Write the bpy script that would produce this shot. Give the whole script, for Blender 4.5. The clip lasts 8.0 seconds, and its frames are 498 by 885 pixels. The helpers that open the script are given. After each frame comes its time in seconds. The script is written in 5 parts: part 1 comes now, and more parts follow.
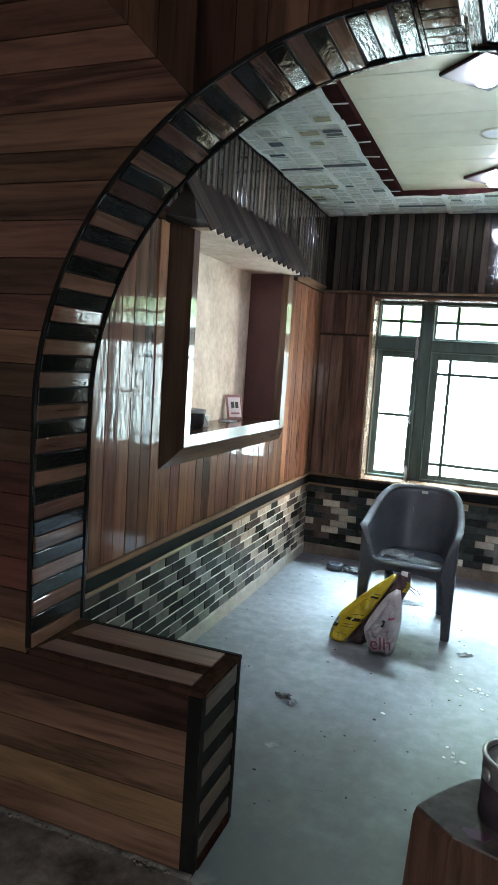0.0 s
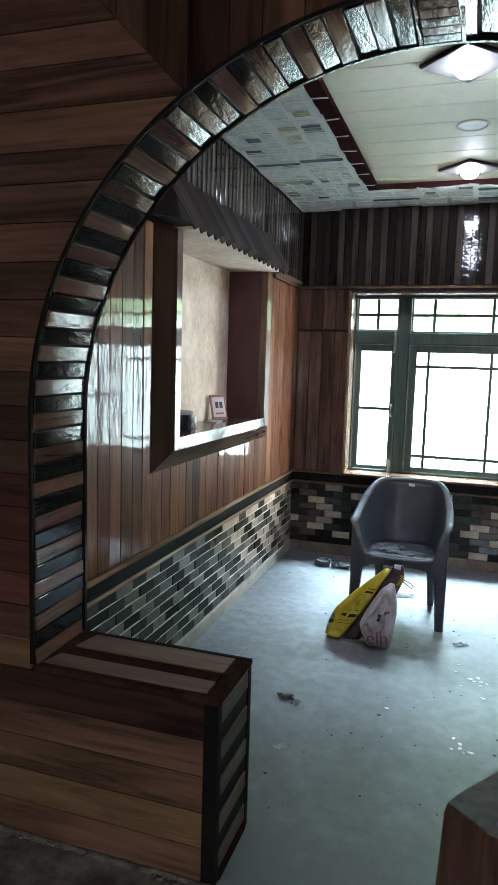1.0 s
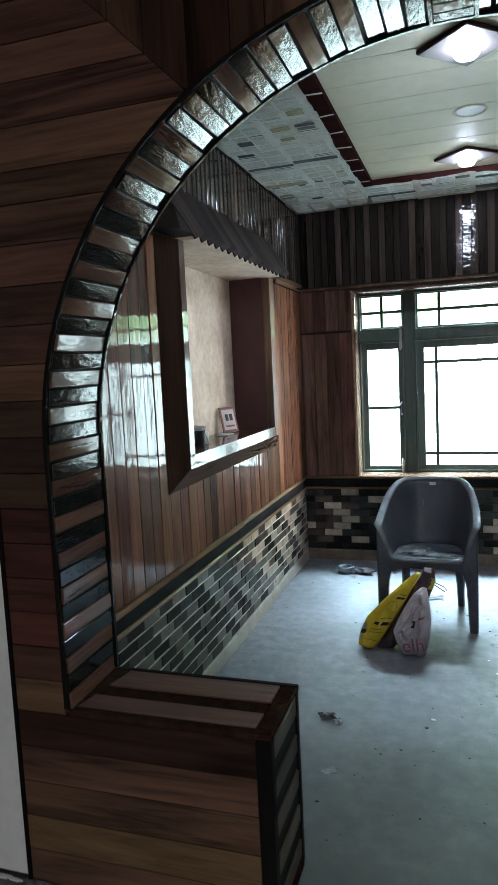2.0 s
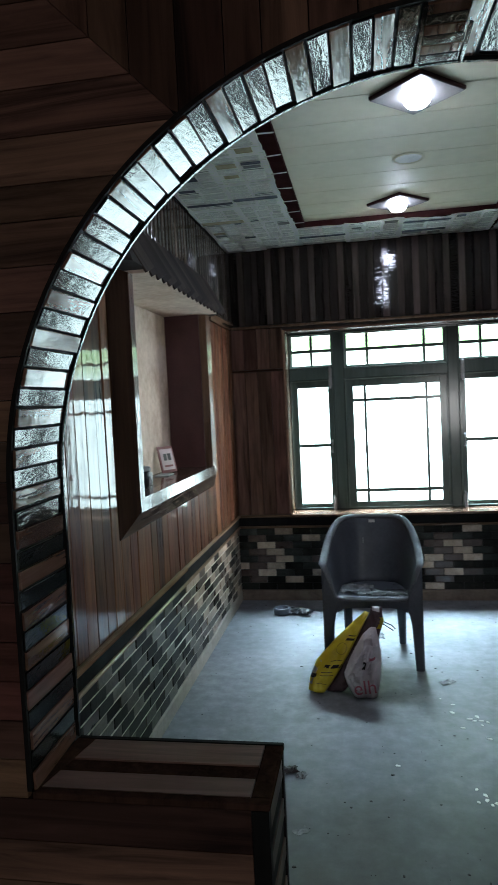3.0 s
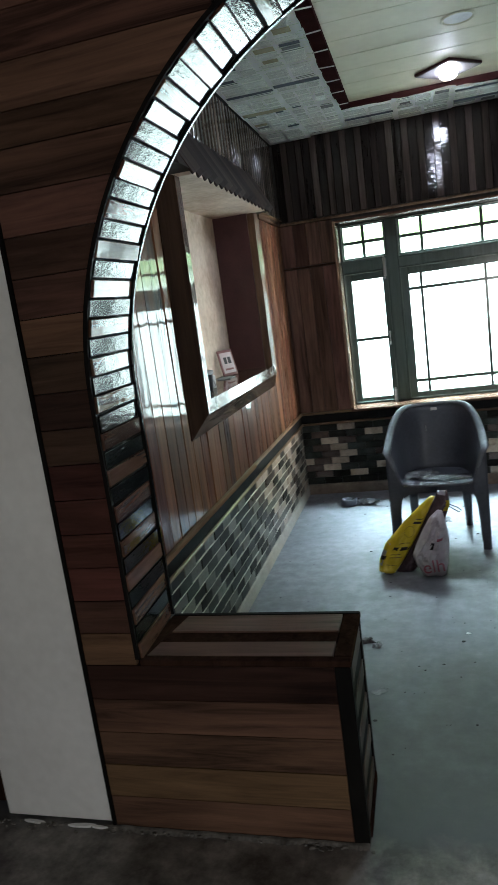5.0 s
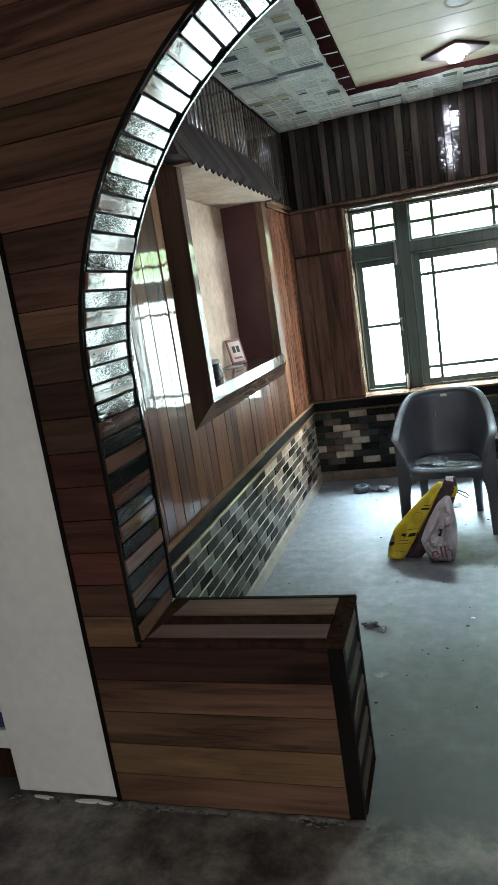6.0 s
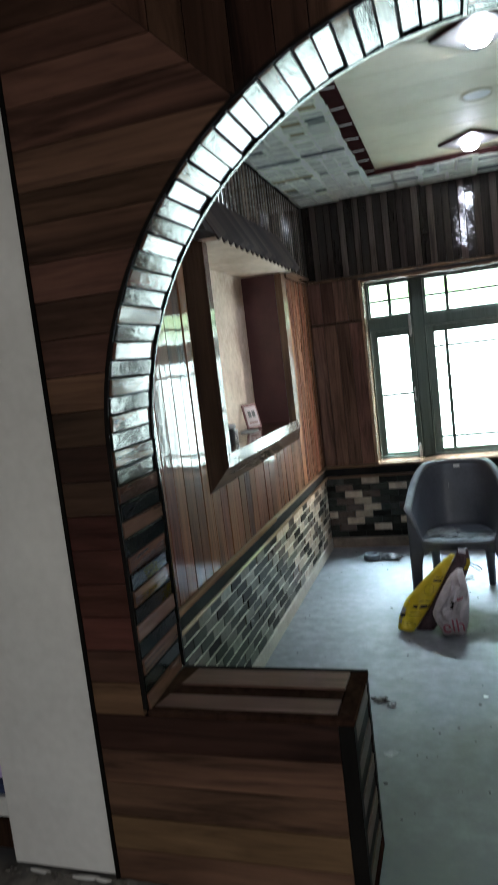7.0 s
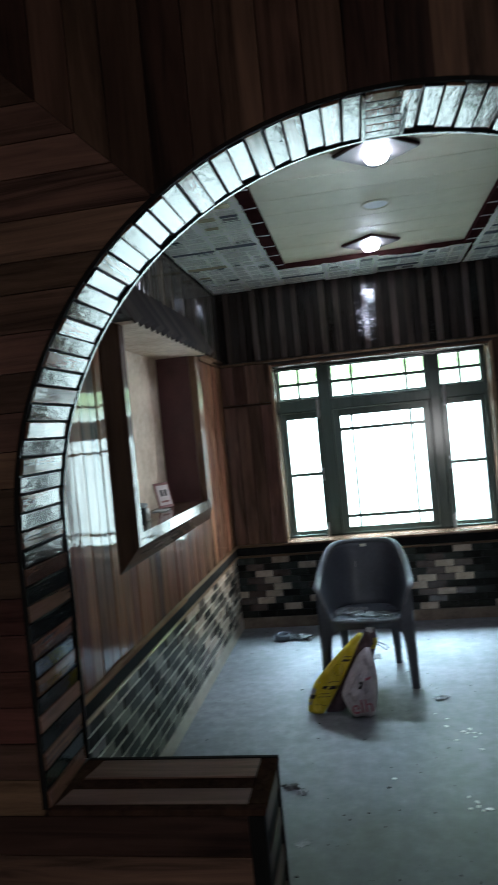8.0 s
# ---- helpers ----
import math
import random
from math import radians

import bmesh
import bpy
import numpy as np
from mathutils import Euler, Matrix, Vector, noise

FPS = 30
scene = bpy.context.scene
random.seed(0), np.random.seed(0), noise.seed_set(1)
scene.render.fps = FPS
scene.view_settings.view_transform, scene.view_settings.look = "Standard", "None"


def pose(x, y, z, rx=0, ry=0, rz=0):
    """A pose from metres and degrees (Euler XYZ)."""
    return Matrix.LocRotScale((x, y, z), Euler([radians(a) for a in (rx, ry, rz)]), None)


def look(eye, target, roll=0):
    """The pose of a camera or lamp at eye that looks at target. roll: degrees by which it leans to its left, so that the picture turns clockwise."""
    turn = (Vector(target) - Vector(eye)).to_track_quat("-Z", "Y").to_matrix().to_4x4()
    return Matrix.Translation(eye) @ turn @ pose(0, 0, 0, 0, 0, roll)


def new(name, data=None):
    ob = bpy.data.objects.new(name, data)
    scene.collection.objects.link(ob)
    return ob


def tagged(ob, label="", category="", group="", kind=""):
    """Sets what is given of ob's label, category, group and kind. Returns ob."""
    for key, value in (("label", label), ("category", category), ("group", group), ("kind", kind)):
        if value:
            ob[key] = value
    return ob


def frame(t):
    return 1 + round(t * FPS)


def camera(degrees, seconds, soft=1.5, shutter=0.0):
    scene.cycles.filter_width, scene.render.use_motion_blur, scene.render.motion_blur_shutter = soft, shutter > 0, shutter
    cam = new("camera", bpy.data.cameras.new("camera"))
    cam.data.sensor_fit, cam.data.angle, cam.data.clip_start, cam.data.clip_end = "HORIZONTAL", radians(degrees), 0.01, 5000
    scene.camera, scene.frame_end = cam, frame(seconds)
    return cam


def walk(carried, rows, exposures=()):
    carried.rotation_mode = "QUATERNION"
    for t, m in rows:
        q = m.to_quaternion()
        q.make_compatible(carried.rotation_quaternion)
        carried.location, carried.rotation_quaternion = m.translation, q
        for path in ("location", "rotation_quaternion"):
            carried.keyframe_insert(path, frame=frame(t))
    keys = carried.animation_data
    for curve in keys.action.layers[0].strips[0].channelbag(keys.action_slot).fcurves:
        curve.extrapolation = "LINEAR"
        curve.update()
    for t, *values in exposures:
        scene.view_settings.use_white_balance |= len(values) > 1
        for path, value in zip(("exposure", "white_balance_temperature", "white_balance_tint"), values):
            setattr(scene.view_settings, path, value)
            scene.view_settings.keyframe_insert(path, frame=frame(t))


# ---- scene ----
cam = camera(40.5, 8.0, shutter=0.5)
PATH = [
    (0, (0.04, -0.08, 1.597), (-0.665, 1.777, 1.363), 3.7),
    (0.5, (-0.007, -0.087, 1.613), (-0.678, 1.777, 1.341), 3.0),
    (1, (-0.077, -0.084, 1.598), (-0.696, 1.804, 1.362), 1.7),
    (1.2, (-0.114, -0.080, 1.575), (-0.714, 1.813, 1.340), 1.1),
    (2.3, (-0.248, 0.066, 1.614), (-0.855, 1.961, 1.410), -4.1),
    (2.5, (-0.299, 0.098, 1.602), (-0.852, 2.012, 1.427), -3.9),
    (3, (-0.453, 0.059, 1.616), (-0.791, 2.027, 1.502), -2.8),
    (3.5, (-0.654, 0.002, 1.616), (-0.836, 1.987, 1.458), -4.3),
    (4, (-0.712, -0.05, 1.605), (-0.801, 1.92, 1.275), -3.4),
    (4.5, (-0.623, -0.054, 1.607), (-0.9, 1.893, 1.246), -5.7),
    (5, (-0.457, -0.041, 1.596), (-0.979, 1.853, 1.218), -7.7),
    (5.2, (-0.405, -0.067, 1.599), (-0.975, 1.814, 1.227), -9.1),
    (6.3, (-0.363, -0.056, 1.584), (-0.954, 1.811, 1.177), -8.5),
    (6.5, (-0.369, -0.061, 1.593), (-0.937, 1.813, 1.185), -8.0),
    (7, (-0.373, -0.089, 1.627), (-0.976, 1.804, 1.401), -6.7),
    (7.5, (-0.359, -0.114, 1.648), (-0.897, 1.811, 1.569), -6.9),
    (8, (-0.366, -0.132, 1.642), (-0.696, 1.841, 1.616), -5.5),
]
EXPOSURES = [(0.0, 1.83, 5850, 10), (0.5, 1.83, 5830, 10), (1.0, 1.66, 5800, 10), (1.2, 1.59, 5800, 10), (2.3, 1.32, 5750, 10), (2.5, 1.29, 5750, 10),
             (3.0, 0.85, 5700, 10), (3.5, 0.51, 5670, 10), (4.0, 0.46, 5670, 10), (4.5, 0.61, 5750, 10), (5.0, 1.16, 5950, 10), (5.2, 1.41, 6000, 10),
             (6.3, 1.71, 6100, 10), (6.5, 1.66, 6100, 10), (7.0, 1.40, 6000, 10), (7.5, 1.07, 5800, 10), (8.0, 0.76, 5700, 10)]
walk(cam, [(t, look(eye, target, roll)) for t, eye, target, roll in PATH], EXPOSURES)

# ---- light ----
world = bpy.data.worlds.new("world")
scene.world = world
world.use_nodes = True
wn = world.node_tree.nodes
sky = wn.new("ShaderNodeTexSky")
sky.sky_type, sky.sun_disc = "NISHITA", False
sky.sun_elevation, sky.sun_rotation = radians(50), radians(200)
wn["Background"].inputs["Strength"].default_value = 0.12
world.node_tree.links.new(sky.outputs["Color"], wn["Background"].inputs["Color"])


def area_lamp(name, m, sx, sy, power, color):
    data = bpy.data.lights.new(name, "AREA")
    data.shape, data.size, data.size_y, data.energy, data.color = "RECTANGLE", sx, sy, power, color
    ob = new(name, data)
    ob.matrix_world = m
    return ob


# daylight from the open sky above the front window, then two added fill lamps
area_lamp("window_daylight", look((0.6, 6.65, 4.5), (-0.4, 5.2, 0.6)), 5.0, 2.2, 4500, (0.74, 0.95, 1.0))
# added lamp, no seen source: brightens the window end of the left wall
area_lamp("far_plank_fill", look((4.5, 8.0, 2.0), (-1.5, 4.9, 1.5)), 2.5, 2.5, 800, (1.0, 0.94, 0.87))
# fill lamp behind the camera, in an opening made up for it
area_lamp("back_fill", look((1.3, -2.63, 1.35), (-1.6, 1.4, 0.0)), 1.1, 0.75, 26, (1.0, 0.93, 0.82))
LAMP_Y = (3.03, 4.62)
LAMP_X, PANEL_Z = -0.184, 2.88
for ly in LAMP_Y:
    lamp = area_lamp("bulb_light", pose(LAMP_X, ly, PANEL_Z - 0.075), 0.07, 0.07, 1.2, (0.84, 0.92, 1.0))
    lamp.data.shape = "DISK"

# ---- materials ----


def material(name):
    m = bpy.data.materials.new(name)
    m.use_nodes = True
    return m, m.node_tree.nodes, m.node_tree.links, m.node_tree.nodes["Principled BSDF"]


def node(ns, kind, **values):
    n = ns.new("ShaderNode" + kind)
    for k, v in values.items():
        n.inputs[k].default_value = v
    return n


def ramp(ns, stops):
    n = ns.new("ShaderNodeValToRGB")
    e = n.color_ramp.elements
    while len(e) < len(stops):
        e.new(0.5)
    for el, (p, c) in zip(e, stops):
        el.position, el.color = p, (*c, 1)
    return n


def coords(ns, ls, scale, spread=7.0):
    """Object coordinates, shifted for each object by its random value, and scaled."""
    tc, info = ns.new("ShaderNodeTexCoord"), ns.new("ShaderNodeObjectInfo")
    mul = ns.new("ShaderNodeVectorMath")
    mul.operation = "MULTIPLY_ADD"
    mul.inputs[1].default_value = (spread, spread * 1.7, spread * 0.6)
    ls.new(info.outputs["Random"], mul.inputs[0])
    ls.new(tc.outputs["Object"], mul.inputs[2])
    mp = ns.new("ShaderNodeMapping")
    mp.inputs["Scale"].default_value = scale
    ls.new(mul.outputs[0], mp.inputs["Vector"])
    return mp, info, tc


def wood(name, dark, light, axis, rough=0.4, coat=0.5, coat_rough=0.1, vary=0.5, ripple=0.25, hue=0.012, spread=7.0, spec=0.12, rip=34.0, fine=3.5, along=0.27):
    m, ns, ls, b = material(name)
    sc = [26.0, 26.0, 26.0]
    sc[axis] = 1.6
    mp, info, tc = coords(ns, ls, sc, spread)
    n1 = node(ns, "TexNoise", Scale=1.0, Detail=7.0, Roughness=0.68, Distortion=1.1)
    ls.new(mp.outputs[0], n1.inputs["Vector"])
    sc2 = [4.0, 4.0, 4.0]
    sc2[axis] = 0.7
    mp2 = ns.new("ShaderNodeMapping")
    mp2.inputs["Scale"].default_value = sc2
    ls.new(mp.inputs["Vector"].links[0].from_socket, mp2.inputs["Vector"])
    n2 = node(ns, "TexNoise", Scale=1.0, Detail=3.0, Distortion=1.5)
    ls.new(mp2.outputs[0], n2.inputs["Vector"])
    mx = ns.new("ShaderNodeMath")
    mx.operation = "MULTIPLY_ADD"
    mx.inputs[1].default_value = 0.55
    ls.new(n1.outputs["Fac"], mx.inputs[0])
    half = ns.new("ShaderNodeMath")
    half.operation = "MULTIPLY"
    half.inputs[1].default_value = 0.45
    ls.new(n2.outputs["Fac"], half.inputs[0])
    ls.new(half.outputs[0], mx.inputs[2])
    r = ramp(ns, [(0.36, dark), (0.5, tuple((a + c) / 2 for a, c in zip(dark, light))), (0.66, light)])
    ls.new(mx.outputs[0], r.inputs["Fac"])
    hsv = ns.new("ShaderNodeHueSaturation")
    val = ns.new("ShaderNodeMapRange")
    val.inputs["To Min"].default_value, val.inputs["To Max"].default_value = 1 - vary, 1 + vary
    ls.new(info.outputs["Random"], val.inputs["Value"])
    ls.new(val.outputs[0], hsv.inputs["Value"])
    frac = ns.new("ShaderNodeMath")
    frac.operation = "MULTIPLY"
    frac.inputs[1].default_value = 13.7
    fr2 = ns.new("ShaderNodeMath")
    fr2.operation = "FRACT"
    ls.new(info.outputs["Random"], frac.inputs[0])
    ls.new(frac.outputs[0], fr2.inputs[0])
    hr = ns.new("ShaderNodeMapRange")
    hr.inputs["To Min"].default_value, hr.inputs["To Max"].default_value = 0.5 - hue, 0.5 + hue
    ls.new(fr2.outputs[0], hr.inputs["Value"])
    ls.new(hr.outputs[0], hsv.inputs["Hue"])
    ls.new(r.outputs["Color"], hsv.inputs["Color"])
    ls.new(hsv.outputs["Color"], b.inputs["Base Color"])
    rr = ns.new("ShaderNodeMapRange")
    rr.inputs["To Min"].default_value, rr.inputs["To Max"].default_value = rough - 0.1, rough + 0.15
    ls.new(n2.outputs["Fac"], rr.inputs["Value"])
    ls.new(rr.outputs[0], b.inputs["Roughness"])
    b.inputs["Coat Weight"].default_value, b.inputs["Coat Roughness"].default_value = coat, coat_rough
    b.inputs["Specular IOR Level"].default_value = spec
    bump = node(ns, "Bump", Strength=0.18, Distance=0.002)
    ls.new(n1.outputs["Fac"], bump.inputs["Height"])
    ls.new(bump.outputs[0], b.inputs["Normal"])
    # brushed varnish: slow ripples along the grain
    sc3 = [rip, rip, rip]
    sc3[axis] = rip * along
    mp3 = ns.new("ShaderNodeMapping")
    mp3.inputs["Scale"].default_value = sc3
    ls.new(mp.inputs["Vector"].links[0].from_socket, mp3.inputs["Vector"])
    n3 = node(ns, "TexNoise", Scale=1.0, Detail=fine, Roughness=0.6)
    ls.new(mp3.outputs[0], n3.inputs["Vector"])
    b2 = node(ns, "Bump", Strength=ripple, Distance=0.002)
    ls.new(n3.outputs["Fac"], b2.inputs["Height"])
    ls.new(b2.outputs[0], b.inputs["Coat Normal"])
    return m


def surface(name, c1, c2, scale=3.0, rough=0.7, bump=0.15, fine=40.0, metal=0.0, coat=0.0, spread=7.0, vary=0.0, spec=0.35):
    m, ns, ls, b = material(name)
    mp, info, tc = coords(ns, ls, (1, 1, 1), spread)
    n1 = node(ns, "TexNoise", Scale=scale, Detail=5.0, Roughness=0.6)
    n2 = node(ns, "TexNoise", Scale=fine, Detail=3.0)
    ls.new(mp.outputs[0], n1.inputs["Vector"])
    ls.new(mp.outputs[0], n2.inputs["Vector"])
    mx = ns.new("ShaderNodeMath")
    mx.operation = "MULTIPLY_ADD"
    mx.inputs[1].default_value = 0.3
    sub = ns.new("ShaderNodeMath")
    sub.operation = "MULTIPLY"
    sub.inputs[1].default_value = 0.7
    ls.new(n1.outputs["Fac"], sub.inputs[0])
    ls.new(n2.outputs["Fac"], mx.inputs[0])
    ls.new(sub.outputs[0], mx.inputs[2])
    r = ramp(ns, [(0.33, c1), (0.67, c2)])
    ls.new(mx.outputs[0], r.inputs["Fac"])
    out = r.outputs["Color"]
    if vary:
        hsv = ns.new("ShaderNodeHueSaturation")
        val = ns.new("ShaderNodeMapRange")
        val.inputs["To Min"].default_value, val.inputs["To Max"].default_value = 1 - vary, 1 + vary
        ls.new(info.outputs["Random"], val.inputs["Value"])
        ls.new(val.outputs[0], hsv.inputs["Value"])
        ls.new(out, hsv.inputs["Color"])
        out = hsv.outputs["Color"]
    ls.new(out, b.inputs["Base Color"])
    rr = ns.new("ShaderNodeMapRange")
    rr.inputs["To Min"].default_value, rr.inputs["To Max"].default_value = max(rough - 0.12, 0.02), min(rough + 0.12, 1)
    ls.new(n1.outputs["Fac"], rr.inputs["Value"])
    ls.new(rr.outputs[0], b.inputs["Roughness"])
    b.inputs["Metallic"].default_value, b.inputs["Coat Weight"].default_value = metal, coat
    b.inputs["Specular IOR Level"].default_value = spec
    bp = node(ns, "Bump", Strength=bump, Distance=0.004)
    ls.new(mx.outputs[0], bp.inputs["Height"])
    ls.new(bp.outputs[0], b.inputs["Normal"])
    return m


def floor_material():
    m, ns, ls, b = material("cement_floor")
    tc = ns.new("ShaderNodeTexCoord")
    n1 = node(ns, "TexNoise", Scale=0.9, Detail=7.0, Roughness=0.6, Distortion=0.4)
    n2 = node(ns, "TexNoise", Scale=14.0, Detail=6.0, Roughness=0.65)
    n3 = node(ns, "TexNoise", Scale=120.0, Detail=2.0)
    for n in (n1, n2, n3):
        ls.new(tc.outputs["Object"], n.inputs["Vector"])
    a = ns.new("ShaderNodeMath")
    a.operation = "MULTIPLY_ADD"
    a.inputs[1].default_value = 0.42
    s = ns.new("ShaderNodeMath")
    s.operation = "MULTIPLY"
    s.inputs[1].default_value = 0.58
    ls.new(n1.outputs["Fac"], s.inputs[0])
    ls.new(n2.outputs["Fac"], a.inputs[0])
    ls.new(s.outputs[0], a.inputs[2])
    r = ramp(ns, [(0.36, (0.092, 0.096, 0.102)), (0.5, (0.165, 0.169, 0.182)), (0.64, (0.260, 0.264, 0.284))])
    ls.new(a.outputs[0], r.inputs["Fac"])
    # dark specks of spilt varnish and grit
    v = node(ns, "TexVoronoi", Scale=7.0, Randomness=1.0)
    ls.new(tc.outputs["Object"], v.inputs["Vector"])
    lt = ns.new("ShaderNodeMath")
    lt.operation = "LESS_THAN"
    lt.inputs[1].default_value = 0.02
    ls.new(v.outputs["Distance"], lt.inputs[0])
    gate = ns.new("ShaderNodeMath")
    gate.operation = "GREATER_THAN"
    gate.inputs[1].default_value = 0.55
    ls.new(v.outputs["Color"], gate.inputs[0])
    both = ns.new("ShaderNodeMath")
    both.operation = "MULTIPLY"
    ls.new(lt.outputs[0], both.inputs[0])
    ls.new(gate.outputs[0], both.inputs[1])
    soft = ns.new("ShaderNodeMath")
    soft.operation = "MULTIPLY"
    soft.inputs[1].default_value = 0.45
    ls.new(both.outputs[0], soft.inputs[0])
    mix = ns.new("ShaderNodeMixRGB")
    mix.inputs[2].default_value = (0.09, 0.085, 0.08, 1)
    ls.new(soft.outputs[0], mix.inputs[0])
    ls.new(r.outputs["Color"], mix.inputs[1])
    # worn, oily cement on the side of the older room
    sep = ns.new("ShaderNodeSeparateXYZ")
    ls.new(tc.outputs["Object"], sep.inputs[0])
    edge = ns.new("ShaderNodeMath")
    edge.operation = "MULTIPLY_ADD"
    edge.inputs[1].default_value = 0.12
    ls.new(n2.outputs["Fac"], edge.inputs[0])
    ls.new(sep.outputs["Y"], edge.inputs[2])
    st = ns.new("ShaderNodeMapRange")
    st.inputs["From Min"].default_value, st.inputs["From Max"].default_value = 1.71, 1.80
    st.inputs["To Min"].default_value, st.inputs["To Max"].default_value = 1.0, 0.0
    ls.new(edge.outputs[0], st.inputs["Value"])
    old = ramp(ns, [(0.38, (0.055, 0.049, 0.042)), (0.5, (0.15, 0.138, 0.122)), (0.64, (0.30, 0.28, 0.25))])
    n4 = node(ns, "TexNoise", Scale=5.5, Detail=9.0, Roughness=0.7, Distortion=0.0)
    ls.new(tc.outputs["Object"], n4.inputs["Vector"])
    ls.new(n4.outputs["Fac"], old.inputs["Fac"])
    mix2 = ns.new("ShaderNodeMixRGB")
    ls.new(st.outputs[0], mix2.inputs[0])
    ls.new(mix.outputs[0], mix2.inputs[1])
    ls.new(old.outputs["Color"], mix2.inputs[2])
    # shade painted into the cement inward from the doorway, with a noisy edge
    near_shade = ns.new("ShaderNodeMapRange")
    near_shade.inputs["From Min"].default_value, near_shade.inputs["From Max"].default_value = 1.9, 3.7
    near_shade.inputs["To Min"].default_value, near_shade.inputs["To Max"].default_value = 0.88, 0.0
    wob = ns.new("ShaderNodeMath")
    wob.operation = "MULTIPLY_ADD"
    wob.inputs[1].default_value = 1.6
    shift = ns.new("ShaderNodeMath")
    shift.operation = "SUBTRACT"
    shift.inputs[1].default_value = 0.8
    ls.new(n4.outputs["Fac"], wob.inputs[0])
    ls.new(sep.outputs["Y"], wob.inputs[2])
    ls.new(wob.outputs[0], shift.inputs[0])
    ls.new(shift.outputs[0], near_shade.inputs["Value"])
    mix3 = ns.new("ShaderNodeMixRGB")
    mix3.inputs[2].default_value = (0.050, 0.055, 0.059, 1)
    ls.new(near_shade.outputs[0], mix3.inputs[0])
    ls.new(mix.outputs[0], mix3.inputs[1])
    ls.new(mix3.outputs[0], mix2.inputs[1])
    ls.new(mix2.outputs[0], b.inputs["Base Color"])
    rr = ns.new("ShaderNodeMapRange")
    rr.inputs["To Min"].default_value, rr.inputs["To Max"].default_value = 0.34, 0.66
    ls.new(n1.outputs["Fac"], rr.inputs["Value"])
    ls.new(rr.outputs[0], b.inputs["Roughness"])
    bp = node(ns, "Bump", Strength=0.15, Distance=0.004)
    ad = ns.new("ShaderNodeMath")
    ad.operation = "MULTIPLY_ADD"
    ad.inputs[1].default_value = 0.25
    ls.new(n3.outputs["Fac"], ad.inputs[0])
    ls.new(a.outputs[0], ad.inputs[2])
    ls.new(ad.outputs[0], bp.inputs["Height"])
    ls.new(bp.outputs[0], b.inputs["Normal"])
    return m


def newspaper_material():
    """Grey newsprint: columns of fine lines, darker picture blocks, folds."""
    m, ns, ls, b = material("newsprint")
    mp, info, tc = coords(ns, ls, (1, 1, 1), 3.0)
    col = node(ns, "TexBrick", Scale=1.0)
    col.inputs["Color1"].default_value, col.inputs["Color2"].default_value = (0, 0, 0, 1), (1, 1, 1, 1)
    col.inputs["Mortar"].default_value = (0.5, 0.5, 0.5, 1)
    col.inputs["Mortar Size"].default_value, col.inputs["Mortar Smooth"].default_value = 0.006, 0.0
    col.inputs["Brick Width"].default_value, col.inputs["Row Height"].default_value = 0.17, 0.105
    ls.new(mp.outputs[0], col.inputs["Vector"])
    wv = node(ns, "TexWave", Scale=46.0, Distortion=0.0)
    wv.wave_type, wv.bands_direction = "BANDS", "Y"
    ls.new(mp.outputs[0], wv.inputs["Vector"])
    nz = node(ns, "TexNoise", Scale=60.0, Detail=2.0)
    ls.new(mp.outputs[0], nz.inputs["Vector"])
    tx = ns.new("ShaderNodeMath")
    tx.operation = "MULTIPLY"
    ls.new(wv.outputs["Fac"], tx.inputs[0])
    ls.new(nz.outputs["Fac"], tx.inputs[1])
    lines = ramp(ns, [(0.15, (0.90, 0.92, 0.88)), (0.5, (0.62, 0.63, 0.62))])
    ls.new(tx.outputs[0], lines.inputs["Fac"])
    pic = ramp(ns, [(0.0, (0.64, 0.66, 0.63)), (0.12, (0.70, 0.72, 0.68)), (0.5, (0.73, 0.76, 0.69)), (1.0, (0.78, 0.80, 0.73))])
    pic.color_ramp.interpolation = "CONSTANT"
    ls.new(col.outputs["Color"], pic.inputs["Fac"])
    mix = ns.new("ShaderNodeMixRGB")
    mix.blend_type = "MULTIPLY"
    mix.inputs[0].default_value = 0.75
    ls.new(pic.outputs["Color"], mix.inputs[1])
    ls.new(lines.outputs["Color"], mix.inputs[2])
    # short dark lines of headlines and text
    txt = node(ns, "TexBrick", Scale=1.0)
    txt.inputs["Color1"].default_value, txt.inputs["Color2"].default_value = (0, 0, 0, 1), (1, 1, 1, 1)
    txt.inputs["Mortar"].default_value = (1, 1, 1, 1)
    txt.inputs["Mortar Size"].default_value, txt.inputs["Mortar Smooth"].default_value = 0.0035, 0.0
    txt.inputs["Brick Width"].default_value, txt.inputs["Row Height"].default_value = 0.062, 0.017
    ls.new(mp.outputs[0], txt.inputs["Vector"])
    dark = ramp(ns, [(0.0, (0.70, 0.70, 0.70)), (0.14, (0.88, 0.88, 0.87)), (0.34, (1.0, 1.0, 1.0))])
    dark.color_ramp.interpolation = "CONSTANT"
    ls.new(txt.outputs["Color"], dark.inputs["Fac"])
    over = ns.new("ShaderNodeMixRGB")
    over.blend_type = "MULTIPLY"
    over.inputs[0].default_value = 1.0
    ls.new(mix.outputs[0], over.inputs[1])
    ls.new(dark.outputs["Color"], over.inputs[2])
    gain = ns.new("ShaderNodeHueSaturation")
    vr = ns.new("ShaderNodeMapRange")
    vr.inputs["To Min"].default_value, vr.inputs["To Max"].default_value = 1.65, 1.95
    ls.new(info.outputs["Random"], vr.inputs["Value"])
    ls.new(vr.outputs[0], gain.inputs["Value"])
    ls.new(over.outputs[0], gain.inputs["Color"])
